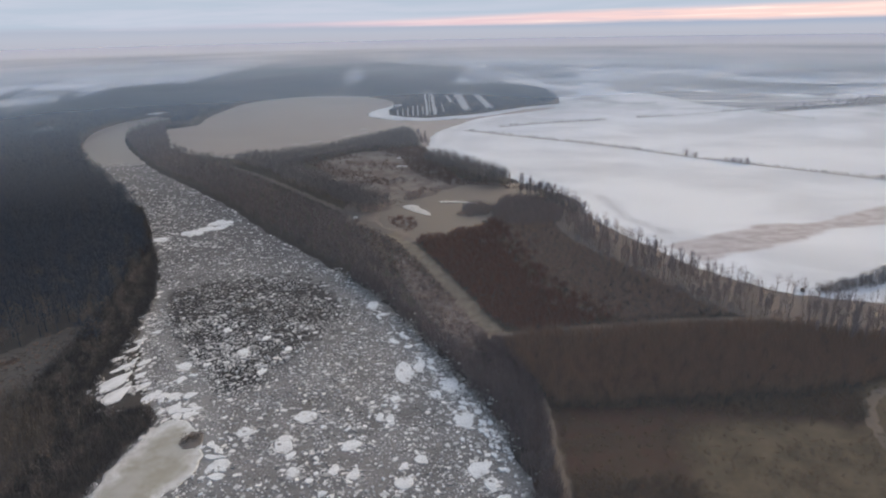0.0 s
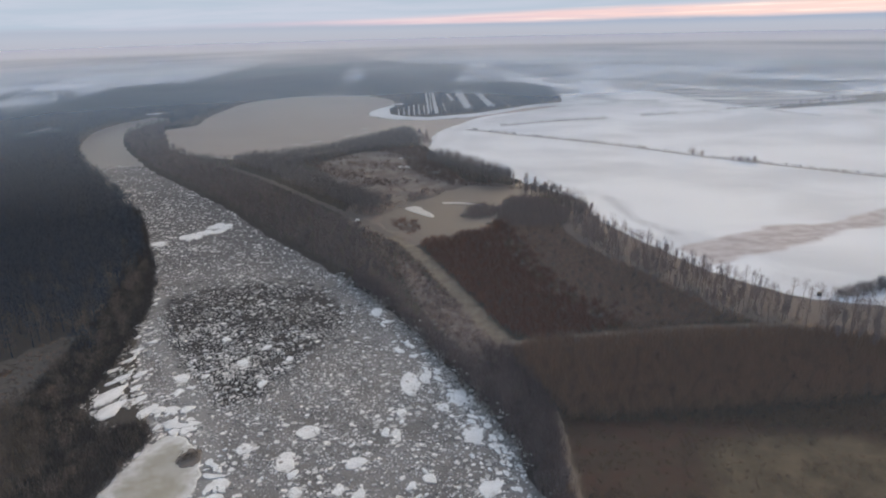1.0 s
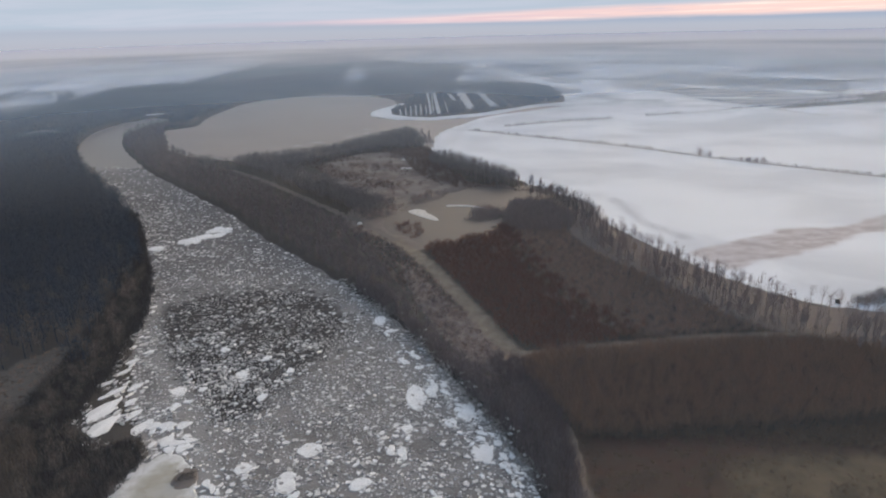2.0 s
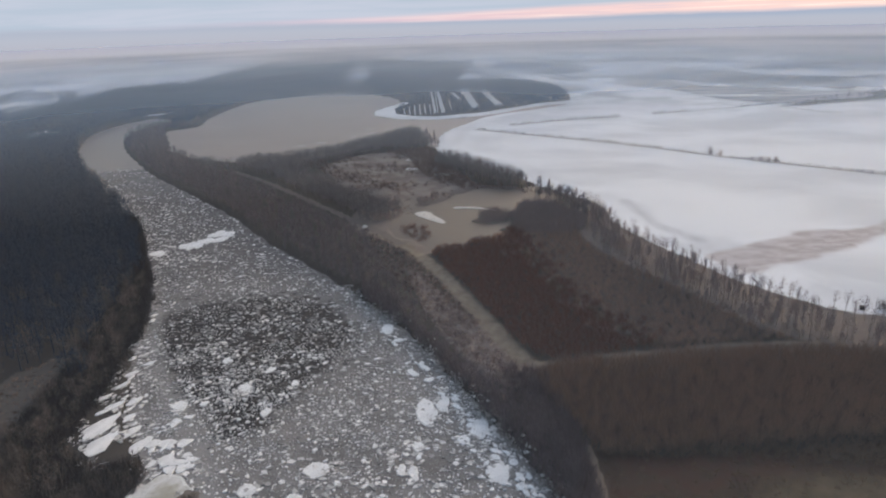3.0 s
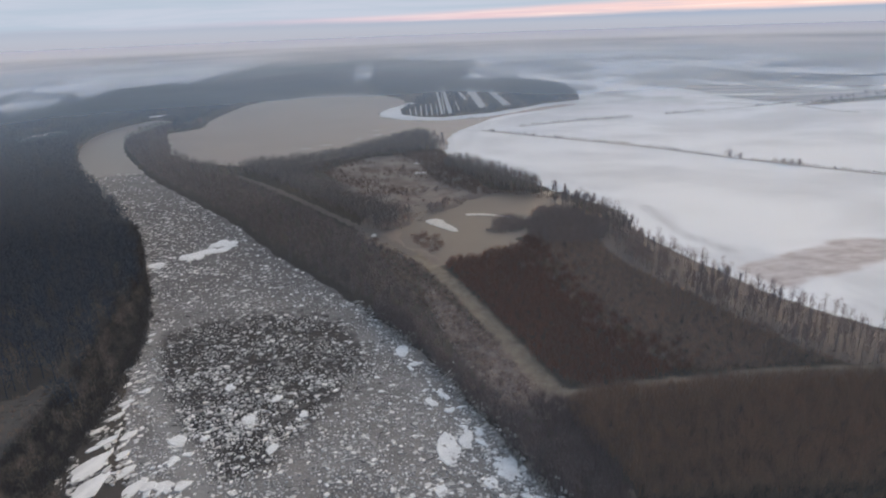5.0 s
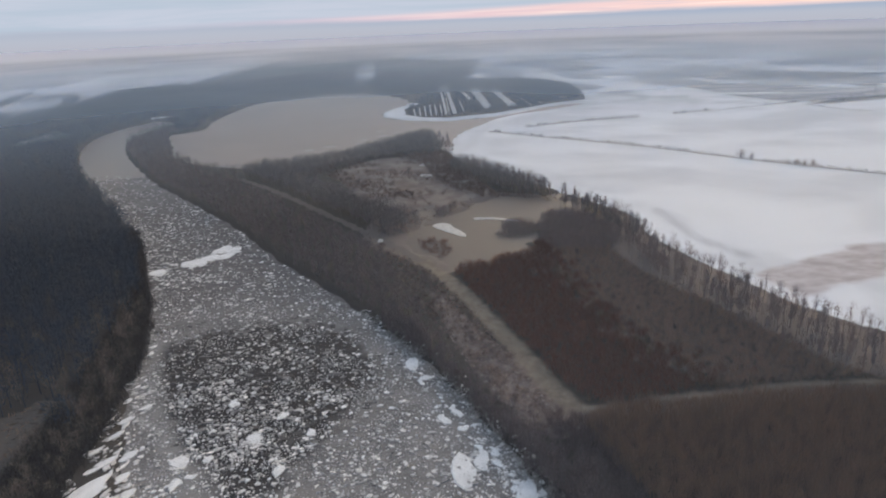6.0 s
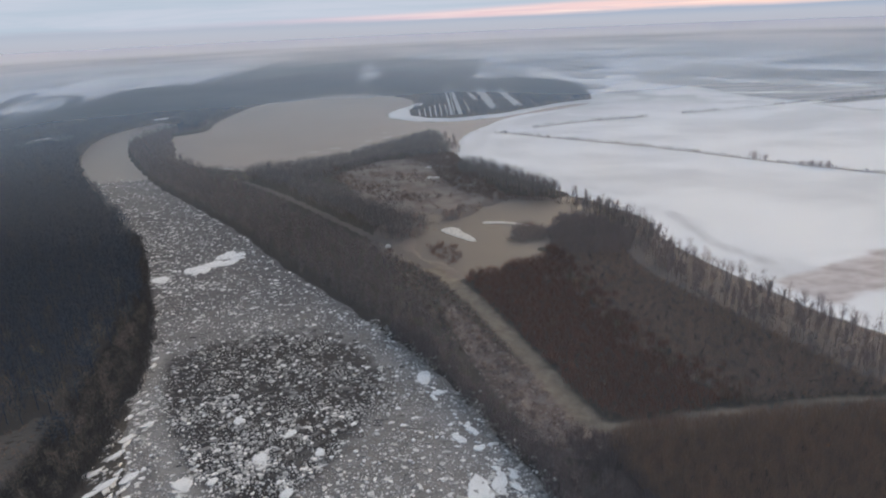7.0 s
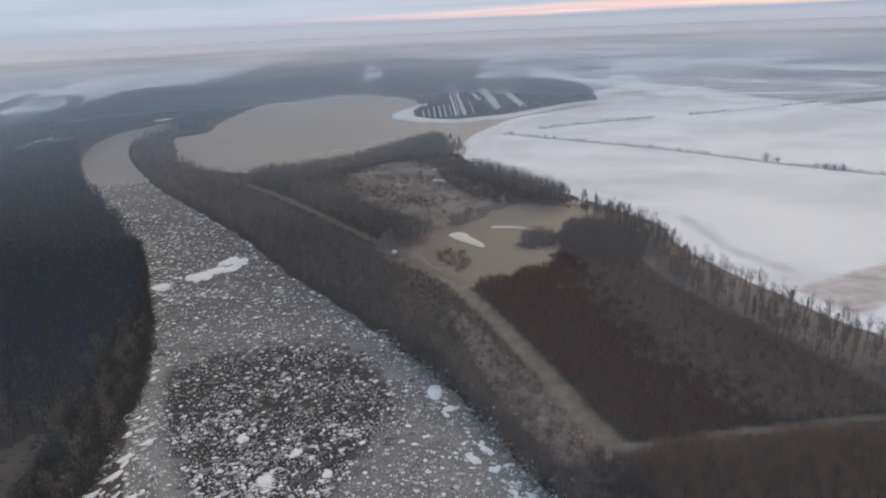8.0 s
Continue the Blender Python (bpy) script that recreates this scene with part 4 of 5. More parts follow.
plant("scrub", "tufts of reed and low willow by the pool", scatter([REED], 3.6, 45, thin=lambda p: 0.08 + 0.85 * (np.sin(p[:, 0] / 17 + np.sin(p[:, 1] / 13)) * np.sin(p[:, 1] / 8 + 1 + p[:, 0] / 25) > 0.1)), SCRUB_T, M_RUST, 46, 0.7, 1.7, "scrub")
FOOT_STRIP = [(39, 160), (66, 161), (86, 163), (105, 164), (121, 165), (124, 158), (120, 149), (110, 148), (100, 151), (82, 154), (65, 156), (48, 156)]
plant("thicket", "dark olive scrub along the plantation's foot", scatter([FOOT_STRIP], 1.5, 47, -0.5), SAPLING_T, M_MOSS, 48, 0.35, 0.75, "thicket")
THICKETS = [[(38, 116), (39, 127), (47, 128), (55, 126), (61, 128), (65, 124), (66, 114)], [(128, 152), (132, 158), (142, 156), (140, 146)], [(130, 118), (134, 128), (142, 128), (142, 114)]]
plant("thicket", "dark rusty thicket on the brown meadow", scatter(THICKETS, 1.6, 45), SAPLING_T, M_MOSS, 50, 0.35, 0.7, "thicket")


def ribbon(name, line, half, z, material, label, seed, lift=0.07, step=2.0):
    """A narrow ragged strip laid on the ground, or on the ice at height z."""
    x, y, ux, uy = along(line, step)
    r = np.random.default_rng(seed)
    a, b = half * r.uniform(0.45, 1.3, len(x)), half * r.uniform(0.45, 1.3, len(x))
    left, right = np.column_stack([x + ux * a, y + uy * a]), np.column_stack([x - ux * b, y - uy * b])
    tops = [np.full(len(x), z)] * 2 if z is not None else [ground_height(q) + lift for q in (left, right)]
    me = bpy.data.meshes.new(name)
    n = len(x)
    me.from_pydata(np.vstack([np.column_stack([left, tops[0]]), np.column_stack([right, tops[1]])]), [], [(i, n + i, n + i + 1, i + 1) for i in range(n - 1)])
    me.materials.append(material)
    return tagged(new(name, me), label, kind="structure")


def plain_ground(name, a, b):
    k = Mat(name)
    return k.done(k.mix(k.noise(0.6, 5.0, 0.7), a, b), 0.95, 0.1)


M_BALK = plain_ground("dry_grass_balk", (0.24, 0.238, 0.238), (0.52, 0.53, 0.55))
M_SEAM = plain_ground("open_water_seam", (0.035, 0.033, 0.034), (0.09, 0.087, 0.088))
M_TREAD = plain_ground("trodden_footpath", (0.13, 0.105, 0.082), (0.20, 0.165, 0.135))
M_CART = plain_ground("rutted_grey_mud", (0.100, 0.090, 0.083), (0.178, 0.162, 0.150))
ribbon("track", [(-150, 505)] + TRACK[1:7], 2.7, None, M_CART, "rutted grey mud track between two woods", 79)
ribbon("water_seam", CRACK, 0.45, 0.03, M_SEAM, "dark open seam in the river ice", 72)
ribbon("footpath", FOOTPATH, 0.7, None, M_TREAD, "pale trodden footpath through the meadow", 73)

M_STRIP = plain_ground("old_field_snow", (0.36, 0.375, 0.40), (0.60, 0.62, 0.655))
for i, (a, b, w) in enumerate(ORCHARD):
    ribbon("snow_strip", [a, ((a[0] + b[0]) / 2, (a[1] + b[1]) / 2), b], w, None, M_STRIP, "white snow strip between dark orchard plots", 500 + i, 0.6, 6.0)
for line in ([(134, 163), (128, 159), (122, 151), (118, 140), (116, 122)],):
    ribbon("footpath", line, 1.6, None, M_TREAD, "pale muddy track beside the thicket", 78)

# grey stubble fields and white strips far out on the hazy plain
def stubble_material(name, a, b):
    k = Mat(name)
    rows = k.noise(1.0, 5.0, 0.6, k.stretch(0.012, 0.05, 1, -20), 0.4)
    return k.done(k.mix(k.ramp(rows, 0.34, 0.66), a, b), 0.95, 0.1)


def far_field(outline, material, label, z):
    """A flat field with a soft outline, a hand above the plain's swells."""
    me = bpy.data.meshes.new("field")
    ring = curve(outline, 4)
    me.from_pydata([(x, y, z) for x, y in ring], [], [tuple(range(len(ring)))])
    me.materials.append(material)
    return tagged(new("field", me), label, kind="structure")


M_STUBBLE = stubble_material("grey_stubble", (0.29, 0.297, 0.315), (0.54, 0.555, 0.59))
M_WHITE = stubble_material("drifted_field_snow", (0.72, 0.74, 0.78), (0.84, 0.855, 0.89))
for outline in ([(277, 1072), (313, 1002), (335, 938), (338, 875), (362, 818), (383, 789), (430, 797), (520, 830), (524, 880), (470, 905), (440, 964), (397, 998), (374, 1063), (361, 1177), (292, 1124)],
                [(390, 1236), (393, 1115), (415, 1062), (469, 1036), (516, 976), (536, 902), (620, 1037), (565, 1111), (536, 1177), (505, 1280), (476, 1397)],
                [(193, 1219), (226, 1146), (255, 1175), (252, 1224), (232, 1273)], [(160, 1027), (196, 1004), (221, 1018), (215, 1055), (178, 1080)]):
    far_field(outline, M_STUBBLE, "grey stubble field under thin snow, far off in haze", 2.15)
for outline in ([(330, 884), (360, 872), (398, 864), (404, 876), (365, 886), (336, 894)], [(550, 1169), (640, 1069), (672, 1121), (631, 1185), (586, 1243)]):
    far_field(outline, M_WHITE, "white snow strip between grey fields far off", 2.45)

# hedges out on the snow
for line, half, size in HEDGES:
    ribbon("field_balk", line, half, None, M_BALK, "strip of dry grass between two snow fields", 71)
    x, y, ux, uy = along(line, 1.9)
    off = np.random.default_rng(3).uniform(-1.0, 1.0, len(x))
    plant("hedge", "thin dark hedge across the snow field", np.column_stack([x + ux * off, y + uy * off]), SCRUB_T, M_EDGE, 51, 0.4 * size, 1.7 * size, "hedge")
def field_bush(seed, height, spread, x, y):
    """A round bare bush with many stems."""
    rng = random.Random(seed)
    ob = new("field_bush")
    stems, twigs = Twigs(rng), Twigs(rng)
    for q in range(6):
        d = tilted(rng, rng.uniform(5, 35), q * 1.05)
        stems.limb((0, 0, -0.3), d * height * 0.6, height * 0.022, height * 0.008, 4)
    for q in range(210):
        d = tilted(rng, rng.uniform(0, 75))
        p = d * height * rng.uniform(0.25, 0.72)
        twigs.blade((p.x * spread / height, p.y * spread / height, p.z), d + tilted(rng, rng.uniform(0, 90)) * 0.7, height * rng.uniform(0.15, 0.32), 0.09)
    for name, shape in (("stem", stems), ("crown", twigs)):
        new(name, shape.mesh(name, M_BARK)).parent = ob
    ob.location = (x, y, float(ground_height(np.array([[x, y]]))[0]))
    return tagged(ob, "round bare bush in the field hedge", "bush", "hedge bushes")


for j, (x, y, h, w) in enumerate([(201, 509, 8.0, 6.5), (206, 503, 5.6, 4.2), (222, 485, 4.6, 5.0), (226, 481, 5.6, 6.0), (230, 478, 5.4, 6.0), (233, 474, 6.2, 3.2), (294, 415, 5.2, 6.0), (98, 610, 2.6, 3.4), (127, 586, 2.4, 3.6), (174, 539, 2.6, 4.0)]):
    field_bush(300 + j, h, w, x, y)
for j, (x, y, k) in enumerate([(-6, 590, 0.9), (-3, 600, 1.0), (-8, 612, 0.8), (-2, 580, 0.85), (-10, 630, 0.8), (0, 566, 0.7)]):
    t = copy_thing(tree_kinds[j % 7], pose(x, y, float(ground_height(np.array([[x, y]]))[0]), 0, 0, j * 50))
    t.scale = (k, k, k)
    tagged(t, "tall bare tree beside the flood channel", "tree", "trees by the channel")
CORNER_WOOD = [(152, 233), (166, 240), (180, 247), (198, 256), (232, 278), (234, 270), (202, 248), (182, 239), (166, 233)]
plant("scrub", "dark bare scrub far out on the snow", scatter([FIELD_WOOD], 5.5, 53, -3.0), FAR_T, M_EDGE, 54, 0.14, 0.28)
plant("hedge", "dark bare hedge beside a snowy field track", scatter([CORNER_WOOD], 1.7, 55, -0.5), SAPLING_T, M_EDGE, 56, 0.6, 1.2, "hedge")


# ---- ice ----
def floe_mesh(seed, thick=0.2, material=M_FLOE):
    """An irregular plate with worn upper rim, about 2 m across."""
    rng = random.Random(seed)
    n = rng.randint(9, 13)
    a1, a2, a3 = (rng.uniform(0, 6.28) for _ in range(3))
    rad = [0.94 + 0.12 * math.sin(4 * math.pi * i / n + a1) + 0.09 * math.sin(6 * math.pi * i / n + a2) + 0.05 * math.sin(10 * math.pi * i / n + a3) + rng.uniform(-0.13, 0.13) for i in range(n)]
    squash = rng.uniform(0.85, 1.1)
    way = [2 * math.pi * (i + rng.uniform(-0.36, 0.36)) / n for i in range(n)]
    bm = bmesh.new()
    rings = []
    for z, k in ((-0.25, 0.96), (thick * 0.7, 1.0), (thick, 0.90)):
        rings.append([bm.verts.new((math.cos(way[i]) * rad[i] * k, math.sin(way[i]) * rad[i] * k * squash, z + rng.uniform(-0.03, 0.03))) for i in range(n)])
    for a, b in zip(rings[:-1], rings[1:]):
        for i in range(n):
            bm.faces.new((a[i], a[(i + 1) % n], b[(i + 1) % n], b[i]))
    mid = bm.verts.new((0, 0, thick + rng.uniform(0, 0.06)))
    for i in range(n):
        bm.faces.new((rings[2][i], rings[2][(i + 1) % n], mid))
    me = bpy.data.meshes.new("ice_floe")
    bm.to_mesh(me)
    bm.free()
    me.materials.append(material)
    return me


FLOES = [floe_mesh(100 + i) for i in range(12)]


def floe(x, y, rx, ry, turn, seed, label="white snow-topped ice floe in the river", group="drifting ice floes"):
    ob = new("ice_floe", FLOES[seed % len(FLOES)])
    ob.matrix_basis = Matrix.Translation((x, y, 0.0)) @ Matrix.Rotation(radians(turn), 4, "Z") @ Matrix.Diagonal((rx, ry, 1.0, 1.0))
    return tagged(ob, label, "ice floe", group)


# the large floes: x, y, half width across the view, half length along the river
BIG = [(-121.0, 336.6, 7.7, 10.0), (-110.6, 348.6, 7.9, 11.7), (-133.5, 322.5, 4.2, 6.0), (-17.4, 232.3, 2.6, 4.9), (-3.2, 180.2, 3.7, 6.3), (1.4, 183.6, 2.1, 4.0), (10.9, 171.5, 3.0, 4.5), (14.0, 153.4, 2.9, 4.6), (16.9, 132.4, 3.0, 4.0), (19.2, 126.6, 1.9, 2.6), (-29.1, 156.4, 3.9, 3.4), (-43.8, 150.0, 2.4, 2.7), (-32.4, 143.6, 2.9, 4.2), (-15.1, 143.0, 3.3, 2.2), (-72.9, 186.8, 2.6, 3.6), (-0.8, 127.8, 2.9, 2.6), (-27.7, 132.7, 2.0, 2.0), (-17.9, 133.0, 1.6, 1.9), (-13.0, 131.3, 2.0, 2.1), (-56.8, 195.6, 1.9, 3.3), (-4.9, 164.7, 1.6, 2.7), (-5.8, 154.1, 1.5, 2.7), (6.4, 166.7, 2.0, 2.2)]
rng = random.Random(27)
for i, (x, y, a, b) in enumerate(BIG[:2]):
    for j in range(8):
        q, r = rng.uniform(0, 6.28), rng.random() ** 0.5
        floe(x + math.cos(q) * r * a * 0.8, y + math.sin(q) * r * b * 0.8, a * rng.uniform(0.25, 0.55), b * rng.uniform(0.25, 0.5), rng.uniform(-40, 40), i * 7 + j, "white slab of a broken ice raft")
for i, (x, y, a, b) in enumerate(BIG[2:]):
    floe(x, y, a * 0.95, b * 0.95, math.degrees(math.atan2(8 - x, y)), i, "large white snow-topped ice floe" if a > 1.9 else "white ice floe among grey brash ice")


def river_places(count, seed, lo, hi, weight):
    """Random places on the ice-covered reach between lo and hi metres upstream."""
    rng = np.random.default_rng(seed)
    out = np.zeros((0, 2))
    while len(out) < count:
        p = np.column_stack([rng.uniform(-290, 32, 4000), rng.uniform(lo, hi, 4000)])
        p = p[area_distance(p, river_poly) > 0.8]
        out = np.vstack([out, p[rng.random(len(p)) < weight(p)]])
    return out[:count]


lead_area = area_of(LEAD)
rng = random.Random(7)
for i, (x, y) in enumerate(river_places(95, 31, 105, 225, lambda p: np.where(lead_area(p) > 0, 0.8, 0.5) * np.where(p[:, 1] > 165, 0.45, 1.0))):
    s = 0.55 + 1.35 * rng.random() ** 2.4
    floe(x, y, s * rng.uniform(0.7, 1.0), s * rng.uniform(1.0, 1.5), rng.uniform(-40, 40), i, "small pale ice floe among grey brash ice")


def fragments(name, places, sizes, seed, label, material=M_FRAG, lift=0.0, wide=1.0, deep=1.45, swing=0.9, aim=0.1):
    """Many small broken pieces of ice as low prisms."""
    rng = np.random.default_rng(seed)
    n, m = len(places), 5
    ang = np.linspace(0, 2 * math.pi, m, endpoint=False) + rng.uniform(-0.45, 0.45, (n, m))
    rad = sizes[:, None] * rng.uniform(0.55, 1.2, (n, m))
    turn, squash = rng.normal(aim, swing, n), rng.uniform(0.55, 1.05, n)
    px, py = np.cos(ang) * rad * wide, np.sin(ang) * rad * squash[:, None] * deep
    x = px * np.cos(turn)[:, None] - py * np.sin(turn)[:, None] + places[:, :1]
    y = px * np.sin(turn)[:, None] + py * np.cos(turn)[:, None] + places[:, 1:]
    top = np.repeat((rng.uniform(0.05, 0.22, n) + lift)[:, None], m, 1)
    v = np.concatenate([np.stack([x, y, top - 0.4], 2), np.stack([x, y, top], 2)], axis=1)
    f = []
    for i in range(m):
        j = (i + 1) % m
        f += [(i, j, m + j), (i, m + j, m + i)]
    f += [(m, m + i, m + i + 1) for i in range(1, m - 1)]
    f = np.array(f)
    me = bpy.data.meshes.new(name)
    me.from_pydata(v.reshape(-1, 3), [], (f[None] + (np.arange(n) * 2 * m)[:, None, None]).reshape(-1, 3))
    me.materials.append(material)
    return tagged(new(name, me), label, "ice", kind="stuff")


rs = np.random.default_rng(5)


def clumps(p):
    """Uneven drift of the pieces: 0 in bare water to 1 in dense bands lying across the river."""
    x, y = p[:, 0], p[:, 1]
    w = np.sin(x / 6.1 + 1.3 * np.sin(y / 8.3)) + np.sin(y / 3.7 + 1.1 * np.sin(x / 9.7)) + 0.8 * np.sin(x / 2.3 - y / 3.1)
    return np.clip(0.5 + 0.24 * w, 0.0, 1.0)


def near_ice(p):
    inside = lead_area(p) > 1
    lead = np.interp(p[:, 1], [185, 200, 222, 260], [0.29, 0.37, 0.30, 0.36]) * (0.12 + 0.88 * clumps(p) ** 1.6)
    rest = 0.22 * np.where((p[:, 1] > 195) & (p[:, 0] > -34), 0.5, 1.0) * (0.35 + 0.65 * clumps(p))
    return np.where(inside, lead, rest) * np.clip(1.25 - (p[:, 1] - 180) / 120, 0.45, 1.0) * np.where(strip_of(LANE, 3.0)(p) > 0, 0.12, 1.0)


M_STREAK = fragment_material("thin_grey_ice_sheets", 1.3, (0.055, 0.052, 0.052), (0.26, 0.25, 0.25))
spots = river_places(800, 86, 190, 300, lambda p: (lead_area(p) > 0) * 0.9 + 0.1 * (lead_area(p) > -12))
fragments("brash_ice", spots, 0.35 + 0.9 * rs.random(len(spots)) ** 2, 87, "thin grey sheets of ice in the open lead", M_STREAK, -0.03, 1.8, 1.1, 0.5)
spots = river_places(8000, 32, 100, 300, near_ice)
fragments("brash_ice", spots, 0.09 + 0.74 * rs.random(len(spots)) ** 3.2, 33, "small broken ice fragments on the near river", M_FRAG, 0.02, 1.25, 1.35)
spots = river_places(600, 88, 180, 222, lambda p: (lead_area(p) > -1) * (0.1 + 0.9 * clumps(p) ** 2) * np.interp(p[:, 1], [190, 222], [1.0, 0.1]))
fragments("brash_ice", spots, 0.10 + 0.55 * rs.random(len(spots)) ** 2.4, 89, "bright crumbs of ice crowding the lead's lower end", M_CRUMB, 0.03, 1.2, 1.4)
spots = river_places(5600, 82, 168, 300, lambda p: (0.05 + 0.95 * clumps(p * 1.3) ** 2) * np.where(lead_area(p) > 0, np.interp(p[:, 1], [168, 188, 212, 232, 275], [0.4, 0.8, 0.9, 0.45, 0.4]), 0.4))
fragments("brash_ice", spots, 0.09 + 0.16 * rs.random(len(spots)) ** 1.5, 83, "fine bright crumbs of ice on the dark lead", M_CRUMB, 0.02, 1.2, 1.4)
spots = river_places(230, 36, 100, 240, lambda p: np.where(p[:, 1] > 190, 0.4, 1.0))
fragments("brash_ice", spots, 0.45 + 0.5 * rs.random(len(spots)) ** 2, 37, "pale slabs of ice drifting among the brash", M_CRUMB)
spots = river_places(7500, 38, 100, 240, lambda p: (lead_area(p) < 2) * np.clip(0.3 + 0.45 * np.sin(p[:, 0] / 5.0 + np.sin(p[:, 1] / 7.0) * 2) + (p[:, 1] < 185) * 0.4, 0.1, 1.0))
fragments("brash_ice", spots, 0.09 + 0.34 * rs.random(len(spots)) ** 2.4, 39, "fine crumbs of ice on the near river", M_CRUMB)
spots = river_places(900, 84, 270, 440, lambda p: 0.1 + 0.9 * clumps(p * 0.7) ** 2)
fragments("brash_ice", spots, 0.20 + 0.60 * rs.random(len(spots)) ** 2.2, 85, "white ice blocks drifting in the upper reach", M_CRUMB, 0.04, 1.1, 1.7)
spots = river_places(2300, 34, 300, 535, lambda p: np.where(p[:, 1] > 480, 0.6, 0.9) * (0.2 + 0.8 * clumps(p * 0.45) ** 1.5))
fragments("brash_ice", spots, 0.20 + 0.85 * rs.random(len(spots)) ** 2.4, 35, "small broken ice fragments further upstream")


# ---- ice pushed onto the bank ----
def slab(name, outline, top, material, label, category, group="", ragged=0.5, grain=0.7):
    """A thick plate of ice with a worn rim and an uneven top."""
    ring = curve(outline, 5)
    mid = ring.mean(axis=0)
    ring = ring + ragged * np.array([(noise.noise((p[0] * grain, p[1] * grain, 3.0)), noise.noise((p[0] * grain, p[1] * grain, 9.0))) for p in ring])
    bm = bmesh.new()
    rings = []
    for z, k in ((-0.3, 1.01), (0.06, 1.0), (top * 0.6, 0.985), (top, 0.955), (top + 0.02, 0.85), (top + 0.04, 0.72), (top + 0.05, 0.56), (top + 0.06, 0.4), (top + 0.07, 0.22)):
        rings.append([bm.verts.new((*(mid + (p - mid) * k), z + (0.06 * noise.noise((p[0] * k, p[1] * k, z)) if k > 0.95 else 0.0))) for p in ring])
    n = len(ring)
    for a, b in zip(rings[:-1], rings[1:]):
        for i in range(n):
            bm.faces.new((a[i], a[(i + 1) % n], b[(i + 1) % n], b[i]))
    c = bm.verts.new((*mid, top + 0.08))
    for i in range(n):
        bm.faces.new((rings[-1][i], rings[-1][(i + 1) % n], c))
    me = bpy.data.meshes.new(name)
    bm.to_mesh(me)
    bm.free()
    me.attributes.new("rim", "FLOAT", "POINT").data.foreach_set("value", np.append(np.repeat([1.0, 1.0, 1.0, 0.95, 0.85, 0.72, 0.56, 0.4, 0.22], n), 0.0).astype(np.float32))
    me.materials.append(material)
    return tagged(new(name, me), label, category, group)


slab("ice_shelf", SHELF, 0.25, M_SHELF, "large yellow-stained ice shelf on the bank", "ice shelf", ragged=1.8, grain=0.3)
MUD = [(-59.5, 147), (-58, 150), (-55.5, 150), (-53.5, 147), (-53.8, 143.6), (-56.5, 142.5), (-59, 144)]
slab("mud_patch", MUD, 0.36, plain_ground("wet_mud", (0.13, 0.112, 0.10), (0.23, 0.20, 0.18)), "wet brown mud patch on the ice shelf", "mud", ragged=0.8)
mud_rng = np.random.default_rng(57)
mud_spots = np.array([-56.4, 146.4]) + mud_rng.normal(0, 1.0, (26, 2)) * np.array([1.2, 1.5])
scrub = plant("scrub", "dark shrub tufts on the mud beside the ice", mud_spots, SCRUB_T, M_DUSK, 57, 0.4, 0.75, "scrub")
scrub.location.z = 0.3 - float(ground_height(mud_spots).mean())
PLATES = [(-90, 176, 6.6, 2.7, 245), (-86, 168.5, 6.8, 2.7, 249), (-77, 167, 5.4, 2.3, 248), (-81, 174, 3.4, 1.7, 240), (-91, 187, 3.6, 1.2, 240), (-87, 190, 3.2, 1.4, 243), (-94, 198, 2.9, 1.0, 240), (-95, 206, 2.6, 1.0, 238),
          (-99, 216, 2.0, 0.8, 240), (-103, 226, 1.6, 0.7, 238), (-85, 181, 3.0, 1.4, 242), (-73, 169, 2.4, 1.6, 240), (-67, 162, 2.8, 1.9, 245), (-65, 169, 2.4, 1.8, 200), (-64, 161, 2.6, 1.6, 190), (-71, 178, 2.0, 1.4, 250), (-96, 191, 2.6, 0.9, 238)]


def on_bank(ob):
    """Lifts a plate so that it lies on the bank where it reaches over it."""
    x, y = ob.location.x, ob.location.y
    ob.location.z = max(0.1, float(ground_height(np.array([[x, y]]))[0]))


for i, (x, y, a, b, turn) in enumerate(PLATES):
    on_bank(floe(x, y, a, b, turn, i + 3, "long white ice plate pushed against the bank", "ice plates on the bank"))
rng = random.Random(19)
bank_line = curve([(-62, 158), (-80, 168), (-93, 182), (-96, 205), (-102, 228), (-108, 248)], 10, False)
for i in range(16):
    p = bank_line[rng.randrange(len(bank_line))]
    s = rng.uniform(0.5, 1.6)
    on_bank(floe(p[0] + rng.uniform(-1, 7), p[1] + rng.uniform(-4, 4), s * 1.5, s * 0.6, 238 + rng.uniform(-25, 25), i, "small white ice plate pushed against the bank", "ice plates on the bank"))
RUBBLE = [[(-74, 160), (-76, 172), (-72, 186), (-66, 178), (-62, 166), (-58, 158), (-66, 157)], [(-53, 148), (-50, 152), (-46, 146), (-45, 132), (-47, 122), (-52, 124), (-50, 136)]]
for j, outline in enumerate(RUBBLE):
    spots = river_places(20 if j == 0 else 24, 124 + j, 118, 190, lambda p: (area_of(outline)(p) > 0) * 1.0)
    for i, (x, y) in enumerate(spots):
        s = 0.5 + 1.5 * rng.random() ** 2
        floe(x, y, s * rng.uniform(0.7, 1.1), s * rng.uniform(1.0, 1.5), rng.uniform(0, 180), i + j, "white broken ice block in the rubble by the bank", "ice rubble")
right_bank = curve([(27, 132), (22, 155), (15, 169), (8, 186), (-1, 205), (-12, 227)], 12, False)
